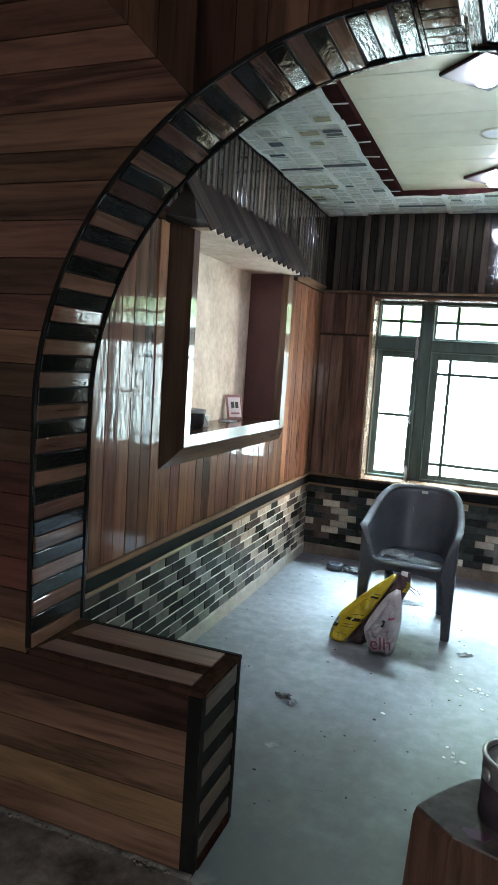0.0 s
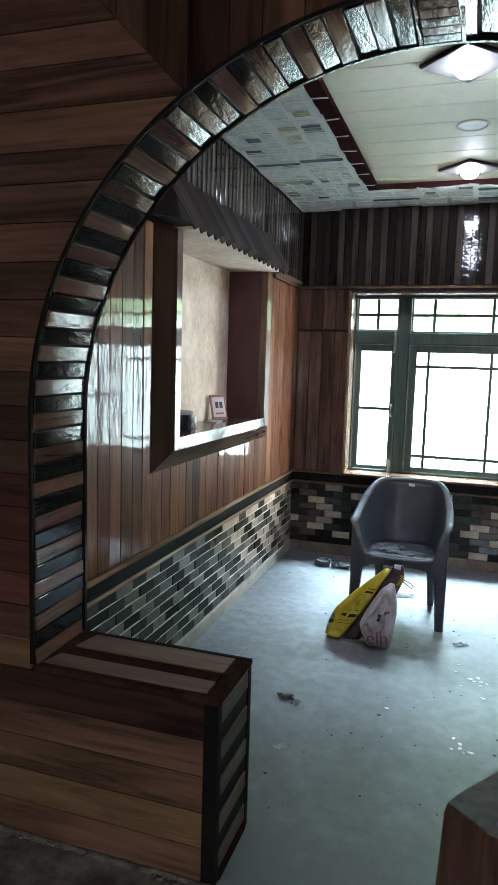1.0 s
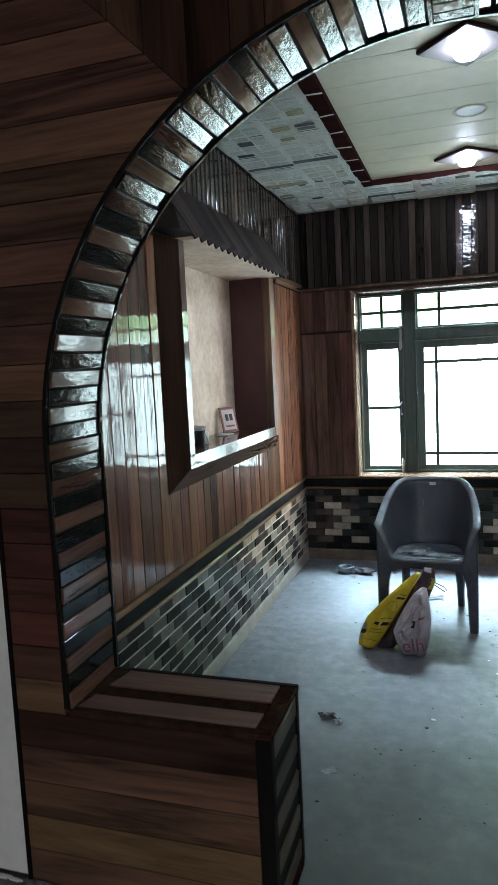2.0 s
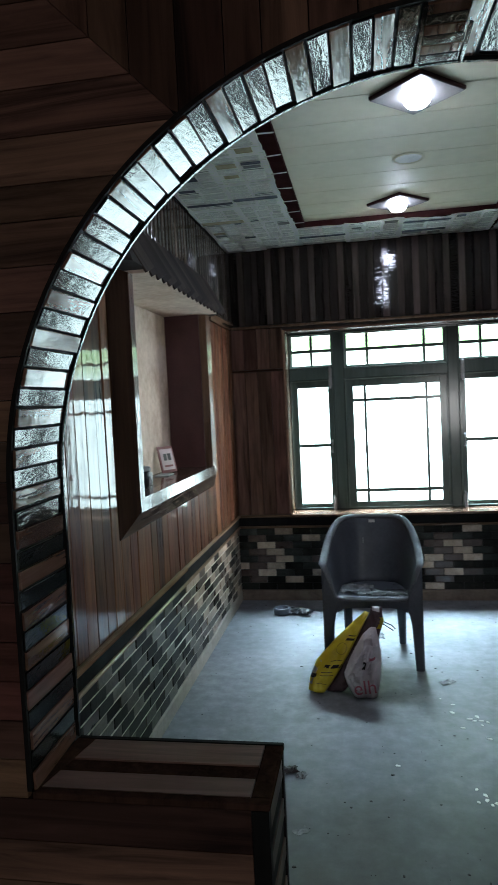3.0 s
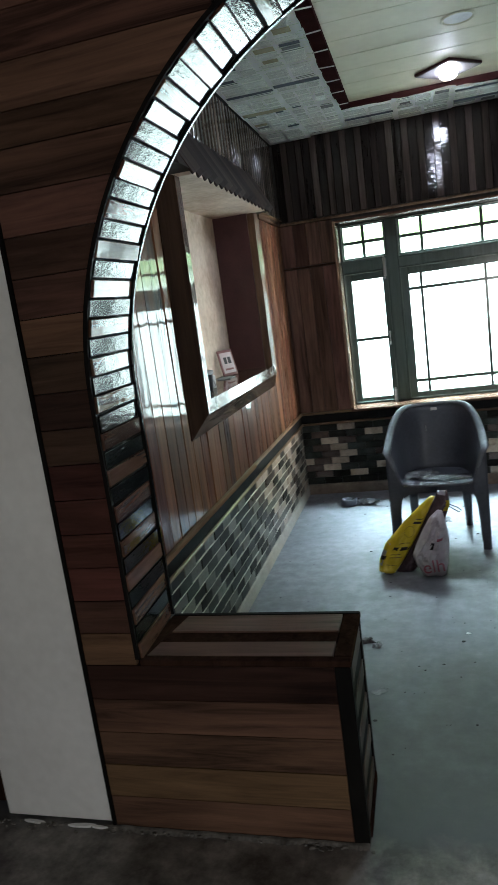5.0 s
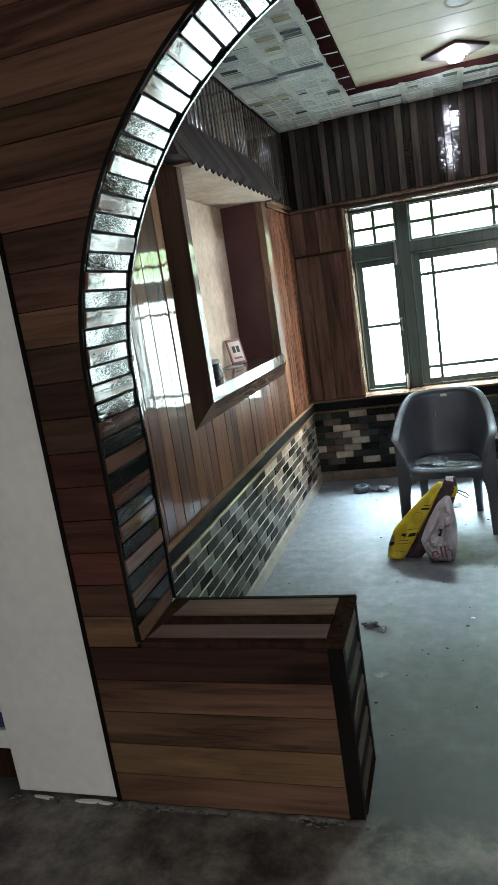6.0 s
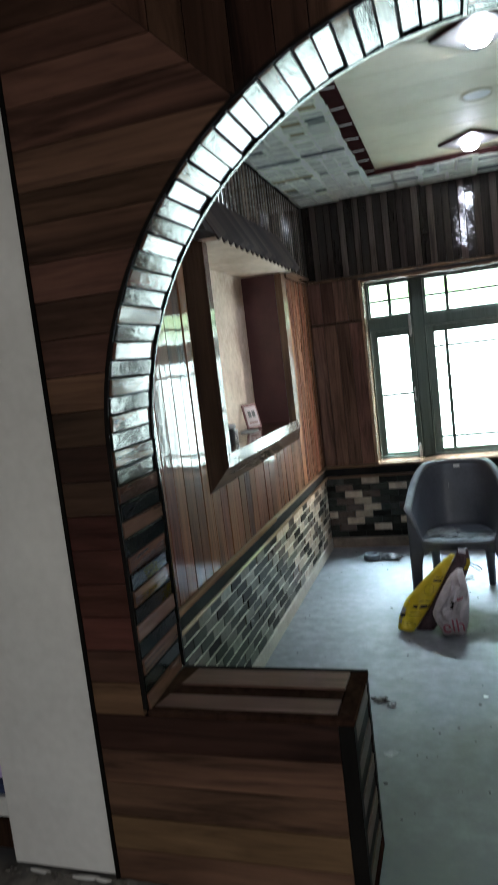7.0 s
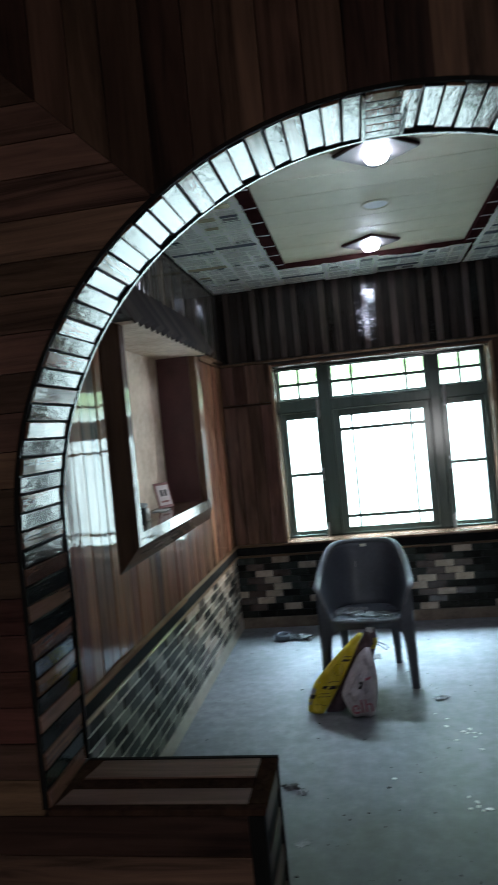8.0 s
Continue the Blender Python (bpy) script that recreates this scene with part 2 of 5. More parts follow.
    ls.new(gain.outputs["Color"], b.inputs["Base Color"])
    b.inputs["Roughness"].default_value = 0.8
    fold = node(ns, "TexNoise", Scale=5.0, Detail=3.0, Distortion=1.0)
    ls.new(mp.outputs[0], fold.inputs["Vector"])
    bp = node(ns, "Bump", Strength=0.5, Distance=0.02)
    ls.new(fold.outputs["Fac"], bp.inputs["Height"])
    ls.new(bp.outputs[0], b.inputs["Normal"])
    return m


def backdrop_material():
    """Overexposed daylight: bright yard below, sunlit leaves above."""
    m, ns, ls, b = material("outdoor_daylight")
    ns.remove(b)
    em = ns.new("ShaderNodeEmission")
    tc = ns.new("ShaderNodeTexCoord")
    sep = ns.new("ShaderNodeSeparateXYZ")
    ls.new(tc.outputs["Object"], sep.inputs[0])
    nz = node(ns, "TexNoise", Scale=1.5, Detail=6.0, Roughness=0.7)
    ls.new(tc.outputs["Object"], nz.inputs["Vector"])
    leaves = ramp(ns, [(0.40, (0.15, 0.27, 0.10)), (0.54, (0.42, 0.60, 0.31)), (0.66, (0.9, 0.96, 0.84))])
    ls.new(nz.outputs["Fac"], leaves.inputs["Fac"])
    h = ns.new("ShaderNodeMath")
    h.operation = "MULTIPLY_ADD"
    h.inputs[1].default_value = 1.2
    ls.new(nz.outputs["Fac"], h.inputs[0])
    ls.new(sep.outputs["Z"], h.inputs[2])
    up = ns.new("ShaderNodeMapRange")
    up.inputs["From Min"].default_value, up.inputs["From Max"].default_value = 2.9, 3.5
    ls.new(h.outputs[0], up.inputs["Value"])
    mix = ns.new("ShaderNodeMixRGB")
    mix.inputs[1].default_value = (0.86, 1.0, 0.94, 1)
    ls.new(up.outputs[0], mix.inputs[0])
    ls.new(leaves.outputs["Color"], mix.inputs[2])
    ls.new(mix.outputs[0], em.inputs["Color"])
    em.inputs["Strength"].default_value = 5.0
    ls.new(em.outputs[0], ns["Material Output"].inputs["Surface"])
    return m


def glow(name, color, strength):
    m, ns, ls, b = material(name)
    b.inputs["Base Color"].default_value = (0.9, 0.9, 0.9, 1)
    b.inputs["Emission Color"].default_value = (*color, 1)
    b.inputs["Emission Strength"].default_value = strength
    return m


def glass_material():
    m, ns, ls, b = material("window_glass")
    b.inputs["Base Color"].default_value = (0.96, 1.0, 0.98, 1)
    b.inputs["Roughness"].default_value = 0.0
    b.inputs["Transmission Weight"].default_value = 1.0
    b.inputs["IOR"].default_value = 1.02
    return m


def paint(name, color, rough=0.5, metal=0.0, coat=0.0):
    c2 = tuple(min(1, c * 1.18 + 0.004) for c in color)
    c1 = tuple(c * 0.82 for c in color)
    return surface(name, c1, c2, scale=9.0, rough=rough, bump=0.06, fine=90.0, metal=metal, coat=coat)


FRONT_H = wood("front_plank_wood", (0.013, 0.007, 0.0055), (0.118, 0.062, 0.042), 0, rough=0.45, coat=0.14, coat_rough=0.25, vary=0.6)
FRONT_GOLD = wood("front_golden_wood", (0.045, 0.024, 0.014), (0.20, 0.115, 0.066), 0, rough=0.45, coat=0.14, coat_rough=0.25, vary=0.15)
FRONT_RED = wood("front_reddish_wood", (0.020, 0.008, 0.006), (0.108, 0.045, 0.032), 0, rough=0.45, coat=0.14, coat_rough=0.25, vary=0.3)
FRONT_V = wood("front_upright_wood", (0.012, 0.006, 0.0045), (0.085, 0.042, 0.028), 2, rough=0.45, coat=0.12, coat_rough=0.25, vary=0.55)
WALL_V = wood("varnished_plank_wood", (0.034, 0.012, 0.007), (0.190, 0.080, 0.041), 2, rough=0.4, coat=0.7, coat_rough=0.02, vary=0.45, ripple=0.8, rip=26.0, fine=2.5, hue=0.012, spec=0.03, along=0.16)
# darker, greyer copy of WALL_V: the backlit wall's shade is in the colour
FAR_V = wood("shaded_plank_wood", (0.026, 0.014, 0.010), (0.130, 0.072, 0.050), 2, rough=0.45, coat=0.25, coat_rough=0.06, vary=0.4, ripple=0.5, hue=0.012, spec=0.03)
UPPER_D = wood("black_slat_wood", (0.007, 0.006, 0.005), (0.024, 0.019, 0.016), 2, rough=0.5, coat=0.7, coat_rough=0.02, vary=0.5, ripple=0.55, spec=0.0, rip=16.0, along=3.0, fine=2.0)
# lighter olive brown: the window's sheen on the left slats, put into the colour
UPPER_S = wood("sheen_slat_wood", (0.034, 0.029, 0.023), (0.125, 0.106, 0.083), 2, rough=0.5, coat=0.9, coat_rough=0.12, vary=0.55, ripple=0.6, spec=0.0, rip=50.0, along=0.4, fine=1.0)
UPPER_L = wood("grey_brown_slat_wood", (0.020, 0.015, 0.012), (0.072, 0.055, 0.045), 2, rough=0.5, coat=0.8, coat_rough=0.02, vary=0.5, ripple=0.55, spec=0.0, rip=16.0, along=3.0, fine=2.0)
ARCH_L = wood("arch_brown_wood", (0.026, 0.012, 0.008), (0.110, 0.058, 0.040), 1, rough=0.5, coat=0.85, coat_rough=0.02, vary=0.35, ripple=0.6, rip=46.0, fine=4.0, spec=0.0)
ARCH_D = wood("arch_black_wood", (0.002, 0.003, 0.003), (0.007, 0.008, 0.007), 1, rough=0.5, coat=0.85, coat_rough=0.02, vary=0.4, ripple=0.6, rip=46.0, fine=4.0, spec=0.0)
TRIM_D = wood("black_trim_wood", (0.003, 0.003, 0.003), (0.010, 0.009, 0.008), 2, rough=0.6, coat=0.0, coat_rough=0.15, vary=0.2, spec=0.06)
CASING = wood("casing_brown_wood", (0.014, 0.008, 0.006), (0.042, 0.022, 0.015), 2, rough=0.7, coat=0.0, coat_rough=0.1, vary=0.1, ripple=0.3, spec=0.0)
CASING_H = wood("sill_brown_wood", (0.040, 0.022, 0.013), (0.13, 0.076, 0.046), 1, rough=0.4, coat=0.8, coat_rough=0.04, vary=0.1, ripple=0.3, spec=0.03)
CASING_G = wood("varnished_bead_wood", (0.050, 0.026, 0.016), (0.16, 0.090, 0.055), 2, rough=0.4, coat=1.0, coat_rough=0.02, vary=0.1, ripple=0.5, spec=0.05)
CAP_W = wood("cap_tan_wood", (0.11, 0.065, 0.036), (0.27, 0.17, 0.10), 1, rough=0.4, coat=0.5, coat_rough=0.1, vary=0.1)
CAP_FAR = wood("cap_far_wood", (0.065, 0.036, 0.020), (0.17, 0.10, 0.058), 0, rough=0.4, coat=0.6, coat_rough=0.08, vary=0.1)
SHINGLE = wood("shingle_wood", (0.010, 0.007, 0.006), (0.045, 0.031, 0.026), 0, rough=0.6, coat=0.05, coat_rough=0.2, vary=0.6)
SLAT_L = wood("block_tan_wood", (0.060, 0.032, 0.023), (0.19, 0.108, 0.078), 0, rough=0.5, coat=0.2, coat_rough=0.2, vary=0.2)
SLAT_E = wood("block_end_wood", (0.034, 0.024, 0.018), (0.105, 0.074, 0.058), 1, rough=0.5, coat=0.2, coat_rough=0.2, vary=0.3)
STUMP = wood("stump_bark_wood", (0.030, 0.017, 0.012), (0.13, 0.074, 0.046), 2, rough=0.8, coat=0.0, vary=0.1)
GREEN = wood("dark_green_paint", (0.040, 0.056, 0.046), (0.078, 0.100, 0.084), 2, rough=0.35, coat=0.7, coat_rough=0.15, vary=0.05, hue=0.005)
GREEN_L = wood("lighter_green_paint", (0.075, 0.098, 0.080), (0.15, 0.18, 0.150), 2, rough=0.3, coat=0.8, coat_rough=0.1, vary=0.05, hue=0.005)
FLOOR = floor_material()
NEWS = newspaper_material()
PLASTER_W = surface("white_wall_paint", (0.58, 0.58, 0.56), (0.72, 0.72, 0.70), scale=1.4, rough=0.75, bump=0.12, fine=26)
PLASTER_N = surface("niche_plaster", (0.42, 0.31, 0.225), (0.73, 0.60, 0.48), scale=4.5, rough=0.8, bump=0.3, fine=30)
PLAIN = surface("plain_wall", (0.30, 0.27, 0.24), (0.42, 0.38, 0.34), scale=1.5, rough=0.8)
GROUT = surface("dark_grout", (0.020, 0.018, 0.016), (0.05, 0.045, 0.04), scale=8, rough=0.8)
CREAM = surface("cream_panel", (0.49, 0.455, 0.30), (0.61, 0.575, 0.405), scale=1.2, rough=0.55, bump=0.03, fine=12, vary=0.03)
MAROON = surface("maroon_paint", (0.022, 0.0075, 0.0075), (0.038, 0.014, 0.013), scale=9, rough=0.8, bump=0.06, fine=90, spec=0.0)
NICHE_SIDE = paint("maroon_board", (0.060, 0.020, 0.021), rough=0.5, coat=0.1)
BRICK_D = surface("brick_black_brown", (0.008, 0.008, 0.007), (0.024, 0.023, 0.019), scale=14, rough=0.45, bump=0.25, fine=80, coat=0.0, vary=0.35, spec=0.05)
BRICK_M = surface("brick_grey_green", (0.016, 0.018, 0.015), (0.044, 0.046, 0.039), scale=14, rough=0.4, bump=0.25, fine=80, coat=0.03, vary=0.3, spec=0.06)
BRICK_L = surface("brick_tan", (0.22, 0.165, 0.12), (0.44, 0.35, 0.265), scale=14, rough=0.32, bump=0.2, fine=80, coat=0.3, vary=0.3, spec=0.15)
# paler grey: the sheen of floor light on near bricks is in the colour
BRICK_G = surface("brick_sheen_grey", (0.070, 0.067, 0.054), (0.165, 0.155, 0.127), scale=14, rough=0.4, bump=0.3, fine=80, coat=0.1, vary=0.3, spec=0.1)
BRICK_B = surface("brick_brown", (0.030, 0.019, 0.014), (0.078, 0.052, 0.040), scale=14, rough=0.3, bump=0.2, fine=80, coat=0.6, vary=0.3, spec=0.15)
SKIRT = surface("skirting_stone", (0.10, 0.075, 0.055), (0.22, 0.17, 0.13), scale=6, rough=0.6)
EDGE_LIGHT = surface("lit_brick_edge", (0.42, 0.39, 0.31), (0.66, 0.62, 0.51), scale=9, rough=0.6)
SKIRT_L = surface("skirting_pale_stone", (0.24, 0.21, 0.17), (0.40, 0.36, 0.30), scale=6, rough=0.55)
CHAIR = surface("grey_plastic", (0.047, 0.051, 0.062), (0.088, 0.095, 0.112), scale=5, rough=0.42, bump=0.05, fine=60)
# wear and the light the rim catches, both put into a paler grey
CHAIR_RIM = surface("worn_lit_grey_plastic", (0.085, 0.090, 0.104), (0.175, 0.183, 0.20), scale=12, rough=0.38, bump=0.08, fine=70)
YELLOW = surface("yellow_bag_plastic", (0.52, 0.38, 0.015), (0.72, 0.56, 0.03), scale=6, rough=0.35, bump=0.3, fine=18, coat=0.3)
WHITEBAG = surface("white_bag_plastic", (0.50, 0.44, 0.47), (0.78, 0.73, 0.75), scale=9, rough=0.4, bump=1.0, fine=16, coat=0.2)
INK = paint("dark_print", (0.035, 0.03, 0.03), rough=0.5)
PINK = paint("pink_print", (0.52, 0.17, 0.22), rough=0.5)
DARKBAG = surface("dark_maroon_plastic", (0.035, 0.020, 0.024), (0.13, 0.085, 0.095), scale=12, rough=0.4, bump=0.5, fine=30, coat=0.2)
BLACKP = paint("black_plastic", (0.014, 0.014, 0.016), rough=0.4)
DULLP = surface("dull_paper", (0.075, 0.078, 0.082), (0.25, 0.255, 0.26), scale=16, rough=0.8, bump=0.4, fine=30)
GREYP = surface("grey_paper", (0.26, 0.27, 0.28), (0.46, 0.47, 0.48), scale=11, rough=0.8, bump=0.4, fine=30)
WHITEP = paint("white_plastic", (0.62, 0.62, 0.60), rough=0.45)
STEEL = surface("dull_steel", (0.34, 0.34, 0.35), (0.52, 0.52, 0.53), scale=12, rough=0.35, bump=0.08, metal=0.9)
CARD = paint("red_brown_card", (0.20, 0.08, 0.075), rough=0.6)
CARD_FACE = paint("pale_pink_card", (0.50, 0.40, 0.40), rough=0.6)
CANLABEL = surface("purple_label", (0.018, 0.014, 0.018), (0.055, 0.038, 0.050), scale=10, rough=0.45)
LAV = surface("lavender_cloth", (0.44, 0.34, 0.60), (0.60, 0.50, 0.74), scale=8, rough=0.85, bump=0.4)
NAVY = paint("navy_cloth", (0.03, 0.045, 0.11), rough=0.85)
CHIP = paint("white_paint_chip", (0.75, 0.75, 0.72), rough=0.6)
LAMPFACE = paint("lamp_face_grey", (0.10, 0.09, 0.085), rough=0.5)
GLASS = glass_material()
BULB = glow("lit_bulb", (0.88, 0.89, 1.0), 60.0)
OUT = backdrop_material()

# ---- builders ----


def box(bm, x0, x1, y0, y1, z0, z1, m=None):
    vs = [bm.verts.new(Vector((x, y, z)) if m is None else m @ Vector((x, y, z))) for x in (x0, x1) for y in (y0, y1) for z in (z0, z1)]
    for f in ((0, 1, 3, 2), (4, 6, 7, 5), (0, 4, 5, 1), (2, 3, 7, 6), (0, 2, 6, 4), (1, 5, 7, 3)):
        bm.faces.new([vs[i] for i in f])
    return bm


def one_box(*a, bevel=0.0, m=None):
    bm = box(bmesh.new(), *a, m=m)
    if bevel:
        bmesh.ops.bevel(bm, geom=bm.edges[:], offset=bevel, segments=1, affect="EDGES")
    return bm


def prism(bm, poly, axis, a0, a1):
    """Extrudes a closed 2D outline along an axis, from a0 to a1."""
    def at(p, a):
        return {0: (a, p[0], p[1]), 1: (p[0], a, p[1]), 2: (p[0], p[1], a)}[axis]
    lo = [bm.verts.new(at(p, a0)) for p in poly]
    hi = [bm.verts.new(at(p, a1)) for p in poly]
    n = len(poly)
    bm.faces.new(lo)
    bm.faces.new(hi[::-1])
    for i in range(n):
        bm.faces.new((lo[i], hi[i], hi[(i + 1) % n], lo[(i + 1) % n]))
    return bm


def mesh_of(name, bm, mats, smooth=False):
    bmesh.ops.recalc_face_normals(bm, faces=bm.faces[:])
    me = bpy.data.meshes.new(name)
    bm.to_mesh(me)
    bm.free()
    for m in (mats if isinstance(mats, (list, tuple)) else [mats]):
        me.materials.append(m)
    if smooth:
        for p in me.polygons:
            p.use_smooth = True
    return me


def part(name, bm, mat, parent, label="", smooth=False):
    ob = new(name, mesh_of(name, bm, mat, smooth))
    ob.parent = parent
    if label:
        tagged(ob, label)
    return ob


def structure(name, bm, mat, label, category, smooth=False):
    return tagged(new(name, mesh_of(name, bm, mat, smooth)), label, category, kind="structure")


def thing(name, label, category, group="", at=(0, 0, 0)):
    ob = new(name)
    ob.location = at
    ob.empty_display_size = 0.05
    return tagged(ob, label, category, group)


def single(name, bm, mat, label, category, group="", smooth=False):
    return tagged(new(name, mesh_of(name, bm, mat, smooth)), label, category, group)


def share(name, me, parent, m):
    ob = new(name, me)
    ob.parent = parent
    ob.matrix_basis = m
    return ob


def lathe(profile, seg=32, m=None):
    bm = bmesh.new()
    rings = []
    for r, z in profile:
        ring = []
        for i in range(seg):
            a = 2 * math.pi * i / seg
            v = Vector((r * math.cos(a), r * math.sin(a), z))
            ring.append(bm.verts.new(v if m is None else m @ v))
        rings.append(ring)
    for a, b in zip(rings, rings[1:]):
        for i in range(seg):
            bm.faces.new((a[i], a[(i + 1) % seg], b[(i + 1) % seg], b[i]))
    bm.faces.new(rings[0][::-1])
    bm.faces.new(rings[-1])
    return bm


def tube(points, r, seg=8):
    """A round bar along a polyline."""
    bm = bmesh.new()
    pts = [Vector(p) for p in points]
    rings = []
    for i, p in enumerate(pts):
        d = (pts[min(i + 1, len(pts) - 1)] - pts[max(i - 1, 0)]).normalized()
        q = d.to_track_quat("Z", "Y")
        rings.append([bm.verts.new(p + q @ Vector((r * math.cos(2 * math.pi * k / seg), r * math.sin(2 * math.pi * k / seg), 0))) for k in range(seg)])
    for a, b in zip(rings, rings[1:]):
        for k in range(seg):
            bm.faces.new((a[k], a[(k + 1) % seg], b[(k + 1) % seg], b[k]))
    bm.faces.new(rings[0][::-1])
    bm.faces.new(rings[-1])
    return bm


rng = random.Random(5)

# ---- plan, in metres ----
FY, BY = 1.69, 2.00                       # front and back face of the arch wall
XC, A, SPRING, B = -0.22, 1.152, 1.40, 1.107   # arch: centre, half width, spring height, rise
XJ, XR = XC - A, XC + A                   # jambs
TOP = 2.95                                # ceiling of the outer room
WOOD_L = -1.555                           # where the front planks end
BLOCK_X, BLOCK_Z = -0.728, 0.603          # end and top of the low bench wall
LW, FW = -1.515, 5.475                    # cores of the left and the window wall
RW = 1.13                                 # plain wall opposite the niche
SOFFIT, PANEL = 2.848, PANEL_Z
TX0, TX1, TY0, TY1 = -0.812, 0.48, 2.50, 4.92  # ceiling tray
WX0, WX1, WZ0, WZ1 = -1.06, 0.695, 0.69, 2.19   # window opening
GY = 5.70                                 # glass


def arch_z(x):
    d = (x - XC) / A
    return SPRING + B * math.sqrt(max(0.0, 1 - d * d))


def arch_x(z):
    """Left edge of the opening at height z."""
    if z <= SPRING:
        return XJ
    return XC - A * math.sqrt(max(0.0, 1 - ((z - SPRING) / B) ** 2))


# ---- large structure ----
structure("floor", one_box(-4.0, 2.7, -2.8, 5.9, -0.12, 0.0), FLOOR, "grey dusty cement floor with grit, stains and painted shade by the arch", "floor")

bm = bmesh.new()
N = 64
rim = [(XC - (A + 0.016) * math.cos(math.pi * i / N), SPRING + (B + 0.016) * math.sin(math.pi * i / N)) for i in range(N + 1)]
f0, f1 = FY + 0.022, BY - 0.002
for (a, za), (c, zc) in zip(rim, rim[1:]):
    prism(bm, [(a, za), (c, zc), (c, TOP), (a, TOP)], 1, f0, f1)
box(bm, WOOD_L, XJ - 0.016, f0, f1, 0, TOP)
box(bm, XJ - 0.016, BLOCK_X - 0.016, f0, f1 - 0.002, 0, BLOCK_Z - 0.016)
box(bm, XR + 0.016, 2.6, f0, f1, 0, TOP)
arch_wall = structure("wall_arch", bm, TRIM_D, "timber-clad wall with a wide arched opening", "wall")

structure("wall_pier", one_box(-1.975, WOOD_L - 0.014, FY + 0.01, BY, 0.004, TOP, bevel=0.008), PLASTER_W, "off-white painted plaster pier beside the arch", "wall")
structure("wall_outer_right", one_box(2.45, 2.6, -2.75, FY + 0.02, 0, TOP), PLASTER_W, "white painted wall of the outer room", "wall")
structure("wall_outer_front", one_box(-3.4, -2.9, FY + 0.01, BY, 0, TOP), PLASTER_W, "white painted wall beyond the passage", "wall")
structure("lintel", one_box(-2.9, -1.975, FY + 0.012, BY - 0.002, 2.1, TOP - 0.002), PLASTER_W, "white painted lintel over the passage", "wall")
structure("wall_passage_end", one_box(-3.4, -1.80, 4.0, 4.15, 0, TOP), PLASTER_W, "white painted wall at the end of the passage", "wall")
structure("wall_outer_left", one_box(-3.55, -3.4, -2.75, 4.2, 0, TOP), PLASTER_W, "white painted wall of the outer room", "wall")
# unseen wall; the opening is made up to seat the back fill lamp
bm = bmesh.new()
for x0, x1, z0, z1 in ((-3.4, 0.7, 0, TOP), (1.9, 2.45, 0, TOP), (0.7, 1.9, 0, 0.9), (0.7, 1.9, 1.8, TOP)):
    box(bm, x0, x1, -2.75, -2.6, z0, z1)
structure("wall_outer_back", bm, PLASTER_W, "unseen white painted wall with an opening added for the fill lamp", "wall")
# out of view; dark wood chosen to keep bounce off the upper planks
structure("ceiling_outer", one_box(-3.55, 2.6, -2.75, 4.15, TOP, TOP + 0.1), FRONT_H, "unseen outer ceiling, made dark timber to cut bounce light", "ceiling")
structure("wall_right", one_box(RW, RW + 0.15, BY, 5.95, 0, 3.05), FRONT_V, "dark brown timber wall of the inner room", "wall")

# left wall with the niche
NY0, NY1, NZ0, NZ1, NX = 2.983, 4.442, 1.213, 2.26, -1.735
bm = bmesh.new()
box(bm, -1.80, LW, BY, NY0, 0, 3.05)
box(bm, -1.80, LW, NY1, 5.95, 0, 3.05)
box(bm, -1.80, LW, NY0, NY1, 0, NZ0 - 0.02)
box(bm, -1.80, LW, NY0, NY1, NZ1, 3.05)
wall_left = structure("wall_left", bm, GROUT, "timber-panelled wall with a brick-tiled dado and a niche", "wall")
niche = thing("wall_niche", "recessed wall niche with mottled beige plaster and maroon sides", "niche", at=(NX, 3.7, NZ0))


def niche_part(name, bm_, mat, label=""):
    o = part(name, bm_, mat, niche, label)
    o.matrix_parent_inverse = Matrix.Translation(niche.location).inverted()
    return o


niche_part("back_panel", one_box(-1.80, NX, NY0, NY1, NZ0 - 0.02, NZ1), PLASTER_N, "mottled beige plaster")
niche_part("side_panel", one_box(NX, LW + 0.012, NY1 - 0.012, NY1 + 0.002, NZ0, NZ1 - 0.004), NICHE_SIDE, "maroon painted board")
niche_part("side_panel", one_box(NX, LW + 0.012, NY0 - 0.002, NY0 + 0.012, NZ0, NZ1 - 0.004), NICHE_SIDE, "maroon painted board")
niche_part("ledge", one_box(NX, LW + 0.010, NY0 + 0.012, NY1 - 0.012, NZ0 - 0.018, NZ0, bevel=0.003), CASING_H, "varnished timber ledge")
niche_part("head_board", one_box(NX, -1.376, NY0 - 0.012, NY1 + 0.02, 2.2185, 2.2335), PLASTER_N, "pale plaster head")
OUTR, RIDGE, INNR = (2.750, 4.565, 1.065, 2.217), (2.92, 4.505, 1.155, 2.217), (2.986, 4.440, 1.216, 2.217)
XO, XRI, XIN, XBK = LW + 0.030, -1.448, -1.450, LW + 0.001
